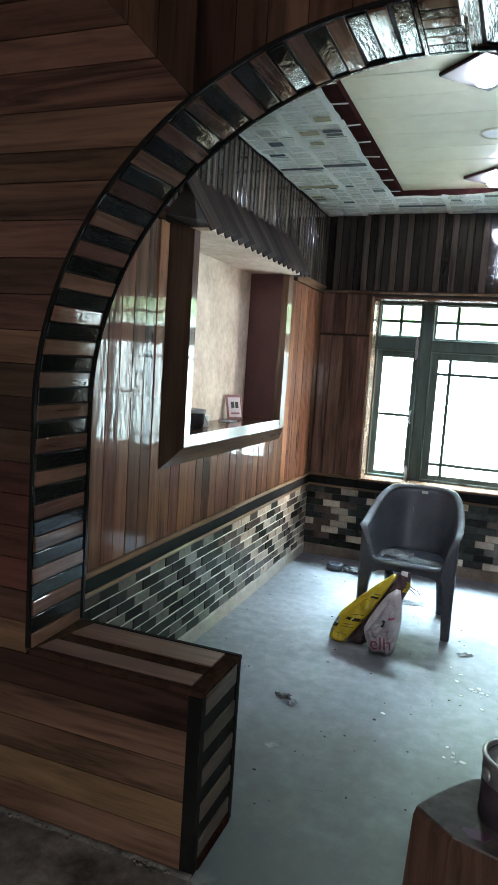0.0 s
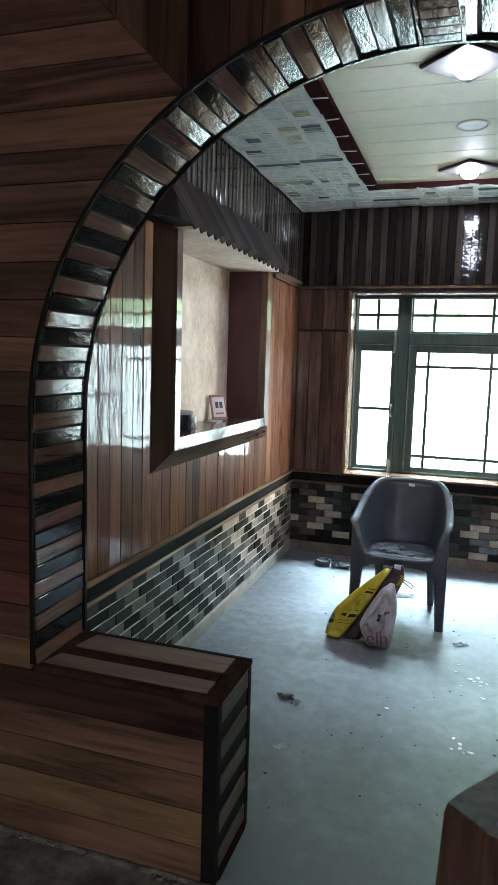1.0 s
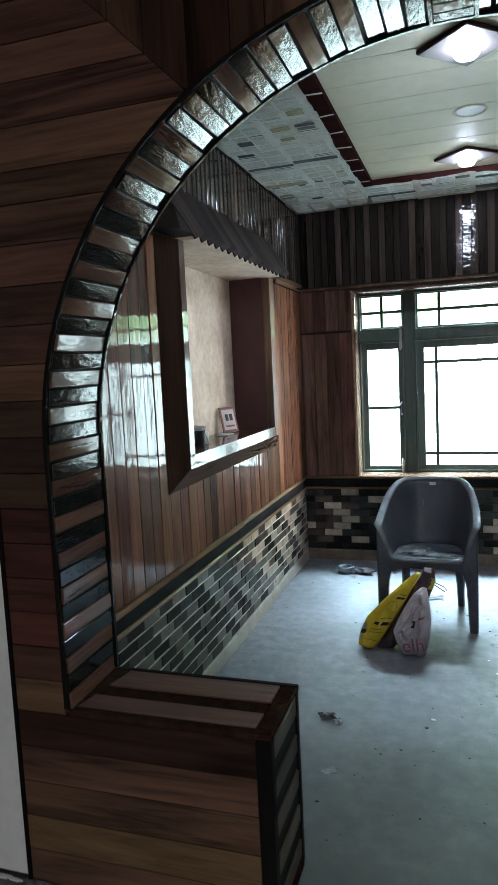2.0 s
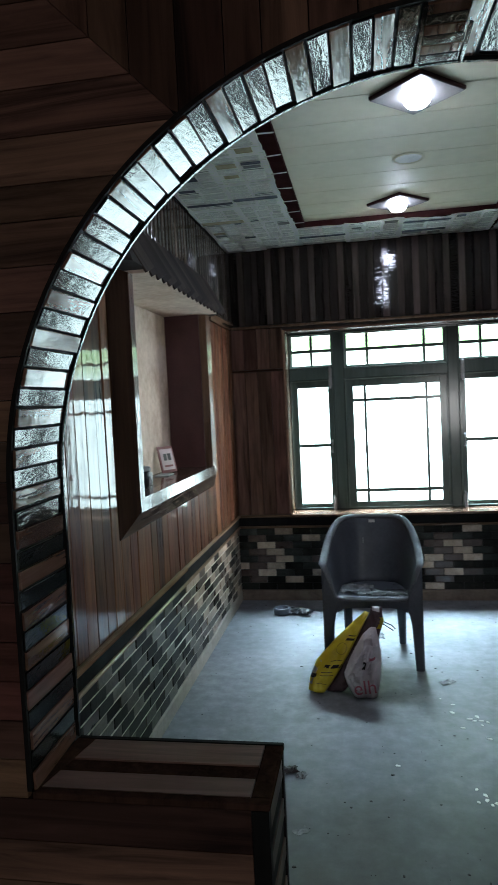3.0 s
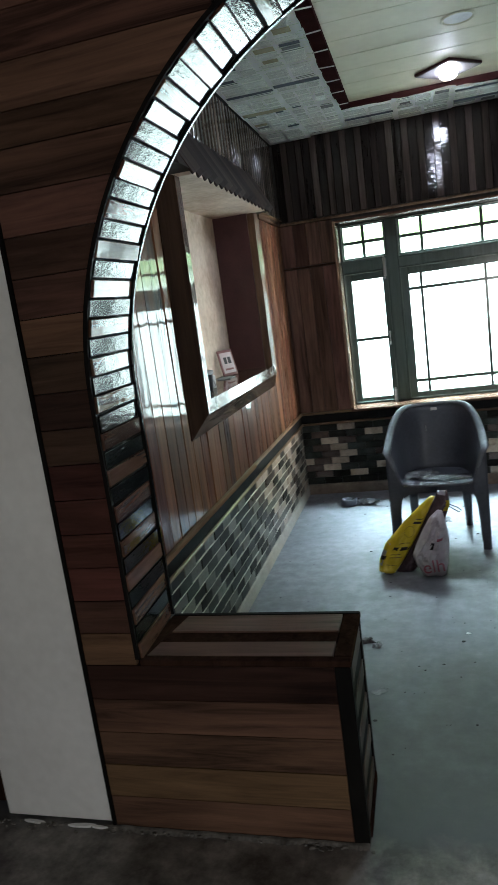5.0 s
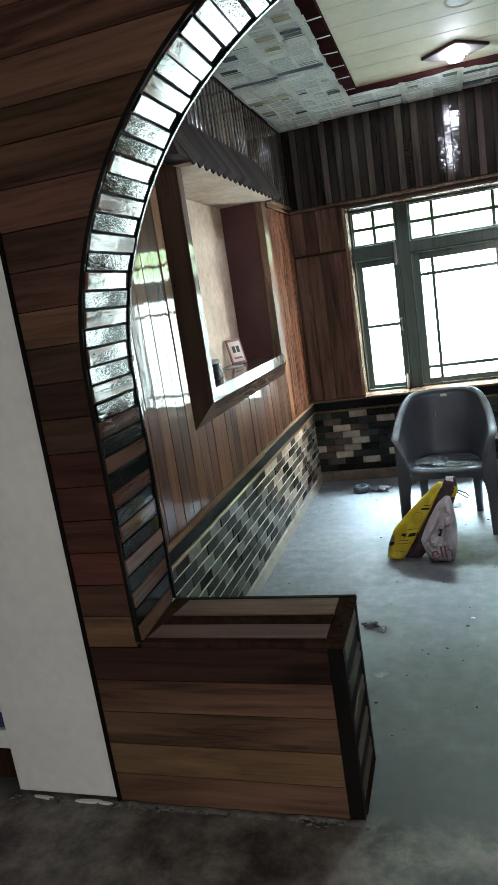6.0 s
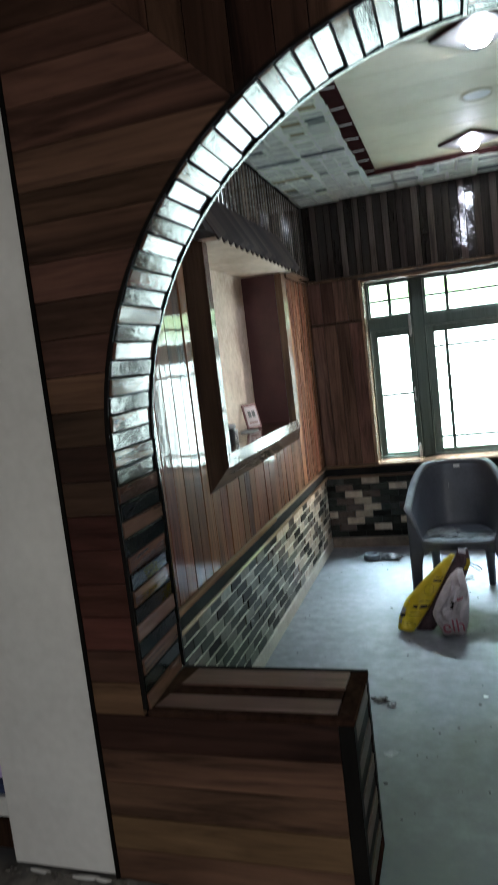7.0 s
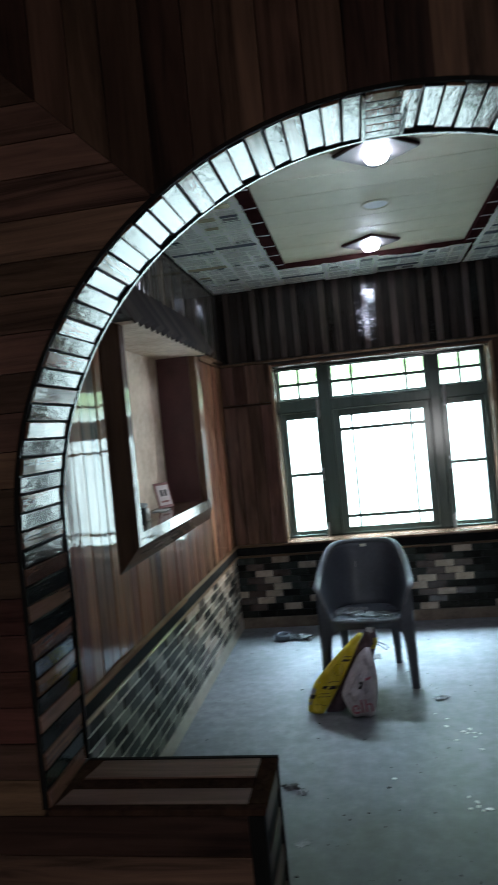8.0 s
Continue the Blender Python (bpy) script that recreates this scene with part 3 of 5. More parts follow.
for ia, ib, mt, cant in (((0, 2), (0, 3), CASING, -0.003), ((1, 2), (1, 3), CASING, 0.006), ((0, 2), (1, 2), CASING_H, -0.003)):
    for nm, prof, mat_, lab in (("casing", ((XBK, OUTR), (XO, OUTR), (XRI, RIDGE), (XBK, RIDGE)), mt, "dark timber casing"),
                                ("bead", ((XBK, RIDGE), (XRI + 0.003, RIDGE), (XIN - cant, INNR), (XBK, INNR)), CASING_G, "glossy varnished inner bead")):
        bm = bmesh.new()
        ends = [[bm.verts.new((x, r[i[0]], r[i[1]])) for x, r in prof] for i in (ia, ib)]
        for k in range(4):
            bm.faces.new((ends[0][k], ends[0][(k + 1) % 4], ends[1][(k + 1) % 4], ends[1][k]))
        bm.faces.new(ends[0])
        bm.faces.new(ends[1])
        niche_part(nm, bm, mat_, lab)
niche_part("nail", tube([(NX, 3.30, 2.12), (NX + 0.03, 3.30, 2.125)], 0.004, 6), BLACKP, "bent iron nail")

# window wall
bm = bmesh.new()
for x0, x1, z0, z1 in ((-1.80, WX0, 0, 3.05), (WX1, RW + 0.15, 0, 3.05), (WX0, WX1, 0, WZ0), (WX0, WX1, WZ1, 3.05)):
    box(bm, x0, x1, FW, 5.80, z0, z1)
wall_far = structure("wall_window", bm, GROUT, "timber-panelled wall with brick-tiled dado under a wide window", "wall")

# ---- window ----
win = tagged(new("window_1"), "dark green timber window with side casements and small top lights", "window", kind="structure")
win.location = (-0.18, GY, WZ0)


def wpart(name, bm_, mat, label="", parent=None):
    o = part(name, bm_, mat, parent or win, label)
    if parent is None:
        o.matrix_parent_inverse = Matrix.Translation(win.location).inverted()
    return o


F0, F1 = GY - 0.045, GY + 0.045
bars = [("window_frame", WX0, -1.045, WZ0, WZ1), ("window_frame", 0.665, WX1, WZ0, WZ1), ("window_frame", -1.045, 0.665, 2.168, WZ1), ("window_frame", -1.045, 0.665, WZ0, 0.715),
        ("mullion", -0.685, -0.60, 0.715, 2.168), ("mullion", 0.222, 0.302, 0.715, 2.168),
        ("transom", -1.045, -0.685, 1.785, 1.88), ("transom", -0.60, 0.222, 1.785, 1.865), ("transom", 0.302, 0.665, 1.785, 1.88)]
for nm, x0, x1, z0, z1 in bars:
    wpart(nm, one_box(x0, x1, F0, F1, z0, z1, bevel=0.004), GREEN)


def sash(name, x0, x1, z0, z1, px0, px1, pz0, pz1, vbars, hbars, label):
    """A sash between x0..x1, z0..z1 with its glass between px0..px1, pz0..pz1."""
    x0, x1, z0, z1 = x0 - 0.004, x1 + 0.004, z0 - 0.004, z1 + 0.004
    s = wpart(name, one_box(x0, px0, GY - 0.03, GY + 0.02, z0, z1, bevel=0.004), GREEN, label)
    for q in ((px1, x1, z0, z1), (px0, px1, z0, pz0), (px0, px1, pz1, z1)):
        part("rail", one_box(q[0], q[1], GY - 0.03, GY + 0.02, q[2], q[3], bevel=0.003), GREEN, s)
    for v in vbars:
        part("glazing_bar", one_box(v - 0.012, v + 0.012, GY - 0.018, GY + 0.012, pz0, pz1), GREEN, s)
    for h in hbars:
        part("glazing_bar", one_box(px0, px1, GY - 0.019, GY + 0.013, h - 0.012, h + 0.012), GREEN, s)
    for q in ((x0 + 0.006, x0 + 0.014, z0 + 0.006, z1 - 0.006), (x1 - 0.014, x1 - 0.006, z0 + 0.006, z1 - 0.006), (x0 + 0.014, x1 - 0.014, z0 + 0.006, z0 + 0.014), (x0 + 0.014, x1 - 0.014, z1 - 0.014, z1 - 0.006)):
        part("bead", one_box(q[0], q[1], GY - 0.052, GY - 0.029, q[2], q[3], bevel=0.002), GREEN_L, s)
    g = part("pane", one_box(px0, px1, GY - 0.002, GY + 0.002, pz0, pz1), GLASS, s)
    g.visible_shadow = False
    return s


sash("casement", -1.043, -0.687, 0.717, 1.783, -0.985, -0.737, 0.757, 1.722, [], [1.242], "green side casement with one glazing bar")
sash("casement", 0.304, 0.663, 0.717, 1.783, 0.357, 0.620, 0.757, 1.733, [], [1.247], "green side casement with one glazing bar")
sash("fixed_light", -0.598, 0.220, 0.717, 1.783, -0.530, 0.155, 0.765, 1.718, [-0.437, 0.053], [0.858, 1.603], "green middle light with corner panes")
sash("top_light", -1.043, -0.687, 1.882, 2.166, -1.020, -0.705, 1.905, 2.148, [-0.863], [2.022], "green top light of four panes")
sash("top_light", -0.598, 0.220, 1.867, 2.166, -0.572, 0.190, 1.893, 2.148, [-0.408, 0.045], [2.020], "green top light of six panes")
sash("top_light", 0.304, 0.663, 1.882, 2.166, 0.320, 0.640, 1.903, 2.150, [0.480], [2.025], "green top light of four panes")
for x, z in ((-0.712, 1.80), (-0.712, 0.735), (0.333, 1.81), (0.333, 0.74)):
    bo = wpart("tower_bolt", one_box(x - 0.012, x + 0.012, F0 - 0.016, F0 - 0.002, z - 0.075, z + 0.075, bevel=0.003), STEEL, "steel tower bolt")
    part("bolt_rod", tube([(x, F0 - 0.02, z - 0.09), (x, F0 - 0.02, z + 0.09)], 0.006), STEEL, bo)
for x, z in ((-0.715, 1.235), (0.337, 1.25)):
    wpart("handle", tube([(x, F0 - 0.005, z - 0.05), (x, F0 - 0.035, z - 0.04), (x, F0 - 0.035, z + 0.04), (x, F0 - 0.005, z + 0.05)], 0.007), STEEL, "steel pull handle")
# glossy reveals and sill
REVEAL = CASING_H
wpart("reveal", one_box(WX0 - 0.002, WX0 + 0.012, FW - 0.022, F0 - 0.002, WZ0 + 0.019, WZ1 - 0.016), REVEAL, "varnished timber reveal")
wpart("reveal", one_box(WX1 - 0.012, WX1 + 0.002, FW - 0.022, F0 - 0.002, WZ0 + 0.019, WZ1 - 0.016), REVEAL, "varnished timber reveal")
wpart("reveal", one_box(WX0, WX1, FW - 0.022, F0 - 0.002, WZ1 - 0.014, WZ1 + 0.002), REVEAL, "varnished timber reveal")
wpart("window_sill", one_box(WX0 - 0.01, WX1 + 0.01, FW - 0.045, F0 - 0.002, WZ0 - 0.004, WZ0 + 0.018, bevel=0.004), CASING_H, "varnished brown window board")
for x in (WX0 - 0.012, WX1 - 0.004):
    wpart("edge_bead", one_box(x, x + 0.016, FW - 0.034, FW - 0.0225, WZ0 + 0.028, WZ1), CAP_W, "pale timber bead")

bd = structure("backdrop", one_box(-90, 90, 18, 18.05, -6, 9), OUT, "bright overexposed garden and trees outdoors", "backdrop")

# ---- ceiling of the inner room ----
bm = bmesh.new()
for x0, x1, y0, y1 in ((LW, TX0, BY, 5.5), (TX1, RW, BY, 5.5), (TX0, TX1, BY, TY0), (TX0, TX1, TY1, 5.5)):
    box(bm, x0, x1, y0, y1, SOFFIT + 0.004, SOFFIT + 0.03)
for x0, x1, y0, y1 in ((TX0 - 0.02, TX0, TY0, TY1), (TX1, TX1 + 0.02, TY0, TY1), (TX0, TX1, TY0 - 0.02, TY0), (TX0, TX1, TY1, TY1 + 0.02)):
    box(bm, x0, x1, y0, y1, SOFFIT + 0.03, PANEL + 0.02)
structure("ceiling_soffit", bm, MAROON, "maroon painted timber border of the ceiling", "ceiling")
bm = bmesh.new()
y = TY0
while y < TY1 - 0.01:
    y1 = min(y + 0.252, TY1)
    box(bm, TX0, TX1, y + 0.0025, y1 - 0.0025, PANEL, PANEL + 0.012)
    y = y1
box(bm, TX0, TX1, TY0, TY1, PANEL + 0.0125, PANEL + 0.02)
structure("ceiling", bm, CREAM, "cream tongue-and-groove panel ceiling in a recessed tray", "ceiling")
structure("ceiling_lid", one_box(-1.80, RW + 0.15, BY, 5.95, 3.05, 3.15), PLAIN, "plain slab above the inner ceiling", "ceiling")
# thin tray edge trim
bm = bmesh.new()
box(bm, TX0 - 0.075, TX0 + 0.004, TY0, TY1 + 0.045, SOFFIT - 0.010, SOFFIT + 0.003)
box(bm, TX1 - 0.004, TX1 + 0.075, TY0, TY1 + 0.045, SOFFIT - 0.010, SOFFIT + 0.003)
box(bm, TX0 + 0.004, TX1 - 0.004, TY1 - 0.004, TY1 + 0.045, SOFFIT - 0.010, SOFFIT + 0.003)
structure("trim_tray", bm, MAROON, "maroon trim round the ceiling tray", "trim")

# newspaper sheets taped over the soffit


PRINTS = [paint("slate_print", (0.075, 0.090, 0.115), 0.8), paint("grey_print", (0.20, 0.21, 0.205), 0.8), paint("tan_print", (0.36, 0.32, 0.20), 0.8), paint("pale_print", (0.60, 0.61, 0.58), 0.8)]


def print_on(ob, w, d, r):
    """Photographs, headlines and columns of print as thin blocks under a sheet."""
    def block(nm, cx, cy, sx, sy, mat):
        low = 0.0056 if nm == "banner" else 0.0052
        part(nm, one_box(cx - sx / 2, cx + sx / 2, cy - sy / 2, cy + sy / 2, -low, 0.001 - low), mat, ob)
    cols = r.choice((2, 2, 3))
    cw = (w - 0.05) / cols
    for c_ in range(cols):
        cx, y_ = -w / 2 + 0.025 + cw * (c_ + 0.5), -d / 2 + 0.03
        while y_ < d / 2 - 0.05:
            pick = r.random()
            room = d / 2 - 0.03 - y_
            if pick < 0.13:
                sy = min(room, r.uniform(0.035, 0.075))
                block("photograph", cx, y_ + sy / 2, cw * r.uniform(0.5, 0.9), sy, PRINTS[r.choice((0, 1, 1, 2, 3))])
            elif pick < 0.24:
                sy = 0.012
                block("headline", cx, y_ + sy / 2, cw * r.uniform(0.6, 0.92), 0.009, PRINTS[r.choice((0, 1))])
            else:
                sy = min(room, r.uniform(0.06, 0.16))
                bm_ = bmesh.new()
                for n_ in range(int(sy / 0.008)):
                    box(bm_, cx - cw * 0.45, cx + cw * 0.45 - r.uniform(0, 0.01), y_ + n_ * 0.008, y_ + n_ * 0.008 + 0.003, -0.0050, -0.0041)
                part("text_column", bm_, PRINTS[3], ob)
            y_ += sy + 0.014
    if r.random() < 0.22:
        block("banner", 0.0, r.choice((-1, 1)) * d * r.uniform(0.1, 0.3), w * 0.86, r.uniform(0.04, 0.07), PRINTS[r.choice((0, 0, 2))])


def sheet(name, x0, x1, y0, y1, z, seed, turn=0.0, torn=0.0):
    r = random.Random(seed)
    nx, ny = 8, 8
    bm = bmesh.new()
    c = Vector(((x0 + x1) / 2, (y0 + y1) / 2, z))
    g = []
    for i in range(nx + 1):
        row = []
        for j in range(ny + 1):
            lx, ly = (i / nx - 0.5) * (x1 - x0), (j / ny - 0.5) * (y1 - y0)
            s = noise.noise(Vector((lx * 6 + seed, ly * 6, seed * 0.7))) * 0.002
            if i in (0, nx):
                lx += r.uniform(-0.004, 0.004)
            if j in (0, ny):
                ly += r.uniform(-0.004, 0.004)
            if j == 0 and torn:
                ly += torn * noise.noise(Vector((lx * 9 + seed * 3.1, seed, 0.4)))
            row.append(bm.verts.new((lx, ly, s)))
        g.append(row)
    for i in range(nx):
        for j in range(ny):
            bm.faces.new((g[i][j], g[i + 1][j], g[i + 1][j + 1], g[i][j + 1]))
    bmesh.ops.solidify(bm, geom=bm.faces[:], thickness=0.0012)
    ob = single(name, bm, NEWS, "creased printed newspaper sheet taped under the ceiling border", "newspaper", "newspaper sheets on the ceiling")
    ob.matrix_basis = Matrix.Translation(c) @ pose(0, 0, 0, 0, 0, turn)
    print_on(ob, x1 - x0, y1 - y0, r)
    return ob


k = 0
for side in (0, 1):
    xa, xb = ((LW + 0.03, TX0 - 0.062) if side == 0 else (TX1 + 0.062, RW - 0.02))
    y = 2.05
    while y < 5.36:
        d = rng.uniform(0.36, 0.46)
        for x0, x1 in ((xa, (xa + xb) / 2 + 0.03), ((xa + xb) / 2 - 0.01, xb)):
            k += 1
            sheet("newspaper", x0, x1 + rng.uniform(-0.012, 0.006), y, min(y + d + 0.03, 5.44), SOFFIT - 0.012 - 0.0035 * (k % 4), k, rng.uniform(-0.8, 0.8))
        y += d
x = TX0 - 0.085
while x < TX1:
    d = rng.uniform(0.33, 0.42)
    for y0, y1 in ((TY1 - 0.045, 5.20), (5.16, 5.43)):
        k += 1
        sheet("newspaper", x, min(x + d + 0.03, TX1 + 0.04), y0 + rng.uniform(-0.02, 0.012), y1, SOFFIT - 0.012 - 0.0035 * (k % 4), k, rng.uniform(-0.8, 0.8), 0.06 if y0 < TY1 else 0.0)
    x += d
# tabs of pale tape across the tray trim
tape_me = mesh_of("tape", one_box(-0.042, 0.042, -0.007, 0.007, -0.0008, 0.0008), WHITEP)
for i in range(9):
    for sx, xx in ((-1, TX0 - 0.036), (1, TX1 + 0.036)):
        ob = tagged(new("masking_tape", tape_me), "short strip of pale masking tape on the ceiling trim", "tape", "tape strips along the tray")
        ob.matrix_basis = pose(xx, 2.66 + 0.262 * i + rng.uniform(-0.02, 0.02), SOFFIT - 0.0125, 0, 0, rng.uniform(-9, 9))

# ---- ceiling lamps ----


def ceiling_lamp(lx, ly):
    t = thing("ceiling_lamp", "square panel ceiling lamp set diagonally, with a lit round bulb", "ceiling lamp", "ceiling lamps in the tray", (lx, ly, PANEL))
    part("housing", one_box(-0.141, 0.141, -0.141, 0.141, -0.016, -0.001, bevel=0.002, m=pose(0, 0, 0, 0, 0, 45)), NICHE_SIDE, t, "dark edged housing")
    part("diffuser", one_box(-0.136, 0.136, -0.136, 0.136, -0.020, -0.0165, m=pose(0, 0, 0, 0, 0, 45)), LAMPFACE, t, "grey face plate")
    part("bulb", lathe([(0.02, -0.068), (0.038, -0.062), (0.05, -0.05), (0.055, -0.036), (0.053, -0.0205)], 24), BULB, t, "glowing cold white bulb", smooth=True)
    return t


for ly in LAMP_Y:
    ceiling_lamp(LAMP_X, ly)
t = thing("ceiling_light", "round unlit recessed ceiling light with a pale rim", "ceiling light", at=(-0.167, 3.83, PANEL))
part("rim", lathe([(0.085, -0.001), (0.088, -0.006), (0.078, -0.009), (0.07, -0.004), (0.07, -0.001)], 36), CREAM, t)
part("lens", lathe([(0.0695, -0.001), (0.068, -0.004), (0.03, -0.005)], 32), WHITEP, t)
t = thing("ceiling_light", "round unlit recessed ceiling light with a pale rim", "ceiling light", at=(-0.167, 2.66, PANEL))
part("rim", lathe([(0.085, -0.001), (0.088, -0.006), (0.078, -0.009), (0.07, -0.004), (0.07, -0.001)], 36), CREAM, t)

# ---- mouldings ----


def moulding_y(name, z, prof, mat, label, y0=BY + 0.002, y1=FW - 0.002):
    """Along the left wall. prof: (distance from the wall, height) outline."""
    bm_ = prism(bmesh.new(), [(LW + d, z + h) for d, h in prof], 1, y0, y1)
    return structure(name, bm_, mat, label, "moulding")


def moulding_x(name, z, prof, mat, label, x0=None, x1=None):
    bm_ = prism(bmesh.new(), [(FW - d, z + h) for d, h in prof], 0, (LW + 0.002) if x0 is None else x0, (RW - 0.002) if x1 is None else x1)
    return structure(name, bm_, mat, label, "moulding")


capp = [(0.001, 0), (0.032, 0), (0.040, 0.007), (0.040, 0.015), (0.033, 0.020), (0.001, 0.020)]
band = [(0.001, 0), (0.024, 0), (0.028, 0.006), (0.028, 0.068), (0.001, 0.068)]
bead = [(0.001, 0), (0.030, 0), (0.036, 0.006), (0.036, 0.013), (0.030, 0.018), (0.001, 0.018)]
moulding_y("trim_dado_cap", 0.686, capp, CAP_W, "varnished tan dado rail")
rope = bmesh.new()
turns, ry = 150, BY + 0.004
for q in range(turns):
    ya = ry + q * 0.0115
    ring0, ring1 = [], []
    for n_ in range(5):
        a_ = -math.pi / 2 + math.pi * n_ / 4
        px_, pz_ = LW + 0.034 + 0.012 * math.cos(a_), 0.696 + 0.012 * math.sin(a_)
        ring0.append(rope.verts.new((px_ - 0.003, ya + 0.008 * math.sin(a_), pz_)))
        ring1.append(rope.verts.new((px_ + 0.001, ya + 0.006 + 0.008 * math.sin(a_), pz_)))
    for n_ in range(4):
        rope.faces.new((ring0[n_], ring0[n_ + 1], ring1[n_ + 1], ring1[n_]))
    if q:
        for n_ in range(4):
            rope.faces.new((last[n_], last[n_ + 1], ring0[n_ + 1], ring0[n_]))
    last = ring1
structure("trim_dado_rope", rope, CAP_W, "pale twisted rope moulding along the dado rail", "moulding")
moulding_y("trim_dado_band", 0.6175, band, TRIM_D, "dark band under the dado rail")
moulding_y("trim_dado_bead", 0.598, bead, CAP_W, "thin tan bead above the tiles")
moulding_x("trim_far_cap", 0.686, capp, CAP_FAR, "varnished tan dado rail", x1=WX0 - 0.012)
moulding_x("trim_far_cap_right", 0.686, capp, CAP_FAR, "varnished tan dado rail", x0=WX1 + 0.012)
moulding_x("trim_far_band", 0.6175, band, TRIM_D, "dark band under the dado rail")
moulding_x("trim_far_bead", 0.598, bead, CAP_FAR, "thin tan bead above the tiles")
upp = [(0.001, 0), (0.034, 0), (0.040, 0.010), (0.040, 0.030), (0.050, 0.044), (0.050, 0.056), (0.001, 0.060)]
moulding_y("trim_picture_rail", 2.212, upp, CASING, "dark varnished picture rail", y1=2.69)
# lighter wood on the far rails puts their thin highlight into the colour
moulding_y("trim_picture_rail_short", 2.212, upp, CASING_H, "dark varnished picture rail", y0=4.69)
moulding_x("trim_picture_rail_far", 2.212, [(0.001, 0), (0.030, 0), (0.036, 0.008), (0.036, 0.020), (0.001, 0.027)], CASING_H, "dark varnished picture rail")
moulding_y("skirting", 0.0, [(0.001, 0), (0.022, 0), (0.022, 0.075), (0.016, 0.085), (0.001, 0.085)], SKIRT_L, "pale stone skirting")
moulding_x("skirting_far", 0.0, [(0.001, 0), (0.020, 0), (0.020, 0.078), (0.014, 0.086), (0.001, 0.086)], SKIRT, "brown stone skirting")
moulding_y("cornice", 2.822, [(0.001, 0), (0.034, 0), (0.034, 0.022), (0.001, 0.022)], TRIM_D, "thin dark cornice strip")

# ---- niche awning ----
aw = thing("niche_awning", "small dark shingled awning over the wall niche", "awning", at=(LW + 0.03, 3.75, 2.45))
AWI = Matrix.Translation(aw.location).inverted()


def apart(name, bm_, mat, label=""):
    o = part(name, bm_, mat, aw, label)
    o.matrix_parent_inverse = AWI
    return o


AX0, AZ0, AX1, AZ1 = LW + 0.03, 2.452, -1.375, 2.235
bm = bmesh.new()
pt = [(AX0, 2.94, AZ0), (AX0, 4.52, AZ0), (AX1, 4.58, AZ1), (AX1, 2.79, AZ1), (AX0, 2.68, AZ1), (AX0, 4.70, AZ1)]
vs = [bm.verts.new(p) for p in pt]
for f in ((0, 1, 2, 3), (0, 3, 4), (1, 5, 2), (4, 3, 2, 5), (0, 4, 5, 1)):
    bm.faces.new([vs[i] for i in f])
apart("core", bm, SHINGLE)
apart("ridge_strip", tube([(AX0 + 0.004, 2.93, AZ0 + 0.006), (AX0 + 0.004, 4.53, AZ0 + 0.006)], 0.010, 8), TRIM_D)
slope = Vector((AX1 - AX0, 0, AZ1 - AZ0))
sl = slope.length
ang = math.degrees(math.atan2(-(AZ1 - AZ0), AX1 - AX0))
sh_me = mesh_of("shingle", one_box(0.0, sl + 0.026, -0.058, 0.058, 0.0, 0.011, bevel=0.002), SHINGLE)
n = 18
for i in range(n):
    yy = 2.90 + (4.48 - 2.90) * i / (n - 1)
    m = pose(AX0, yy, AZ0 + 0.003, 0, ang, 0) @ pose(0, 0, 0.002, 11 + rng.uniform(-2.5, 2.5), 0, 18.0 + rng.uniform(-0.8, 0.8))
    share("shingle", sh_me, aw, AWI @ m)

# ---- things in the niche ----
t = thing("paint_pot", "small black plastic pot with grey lid on the niche ledge", "pot", at=(-1.60, 3.35, NZ0))
part("pot_body", lathe([(0.045, 0.001), (0.052, 0.004), (0.060, 0.085), (0.060, 0.09)], 28), BLACKP, t, smooth=True)
part("lid", lathe([(0.063, 0.088), (0.065, 0.092), (0.065, 0.104), (0.060, 0.107)], 28), GREYP, t, "grey plastic lid")
part("wire_handle", tube([(0.0, 0.062, 0.085), (0.03, 0.078, 0.06), (0.045, 0.085, 0.02), (0.03, 0.078, 0.005), (0.0, 0.062, 0.05)], 0.003, 6), STEEL, t)
t = thing("steel_tin", "small pale tin beside the black pot", "tin", at=(-1.605, 3.475, NZ0))
part("tin_body", lathe([(0.036, 0.001), (0.038, 0.004), (0.038, 0.065), (0.036, 0.068)], 24), WHITEP, t, smooth=True)
t = thing("standing_card", "small pale pink printed card with reddish edge on a ledge", "card", at=(-1.655, 4.10, NZ0))
cm = pose(0, 0, 0, 0, 0, 62) @ pose(0, 0, 0.003, -14, 0, 0)
part("card_board", one_box(-0.065, 0.065, -0.003, 0.003, 0.0, 0.165, m=cm), CARD, t, "reddish brown board")
part("card_face", one_box(-0.052, 0.052, -0.0048, -0.0032, 0.016, 0.148, m=cm), CARD_FACE, t, "pale pink printed face")
for x0 in (-0.030, 0.006):
    part("print_block", one_box(x0, x0 + 0.026, -0.0062, -0.005, 0.075, 0.118, m=cm), INK, t)
part("print_bar", one_box(-0.036, 0.036, -0.0062, -0.005, 0.034, 0.046, m=cm), CARD, t)
single("folded_paper", one_box(-1.685, -1.60, 3.88, 4.0, NZ0 + 0.001, NZ0 + 0.006), GREYP, "thin folded paper lying on the niche ledge", "paper")

# ---- chair ----


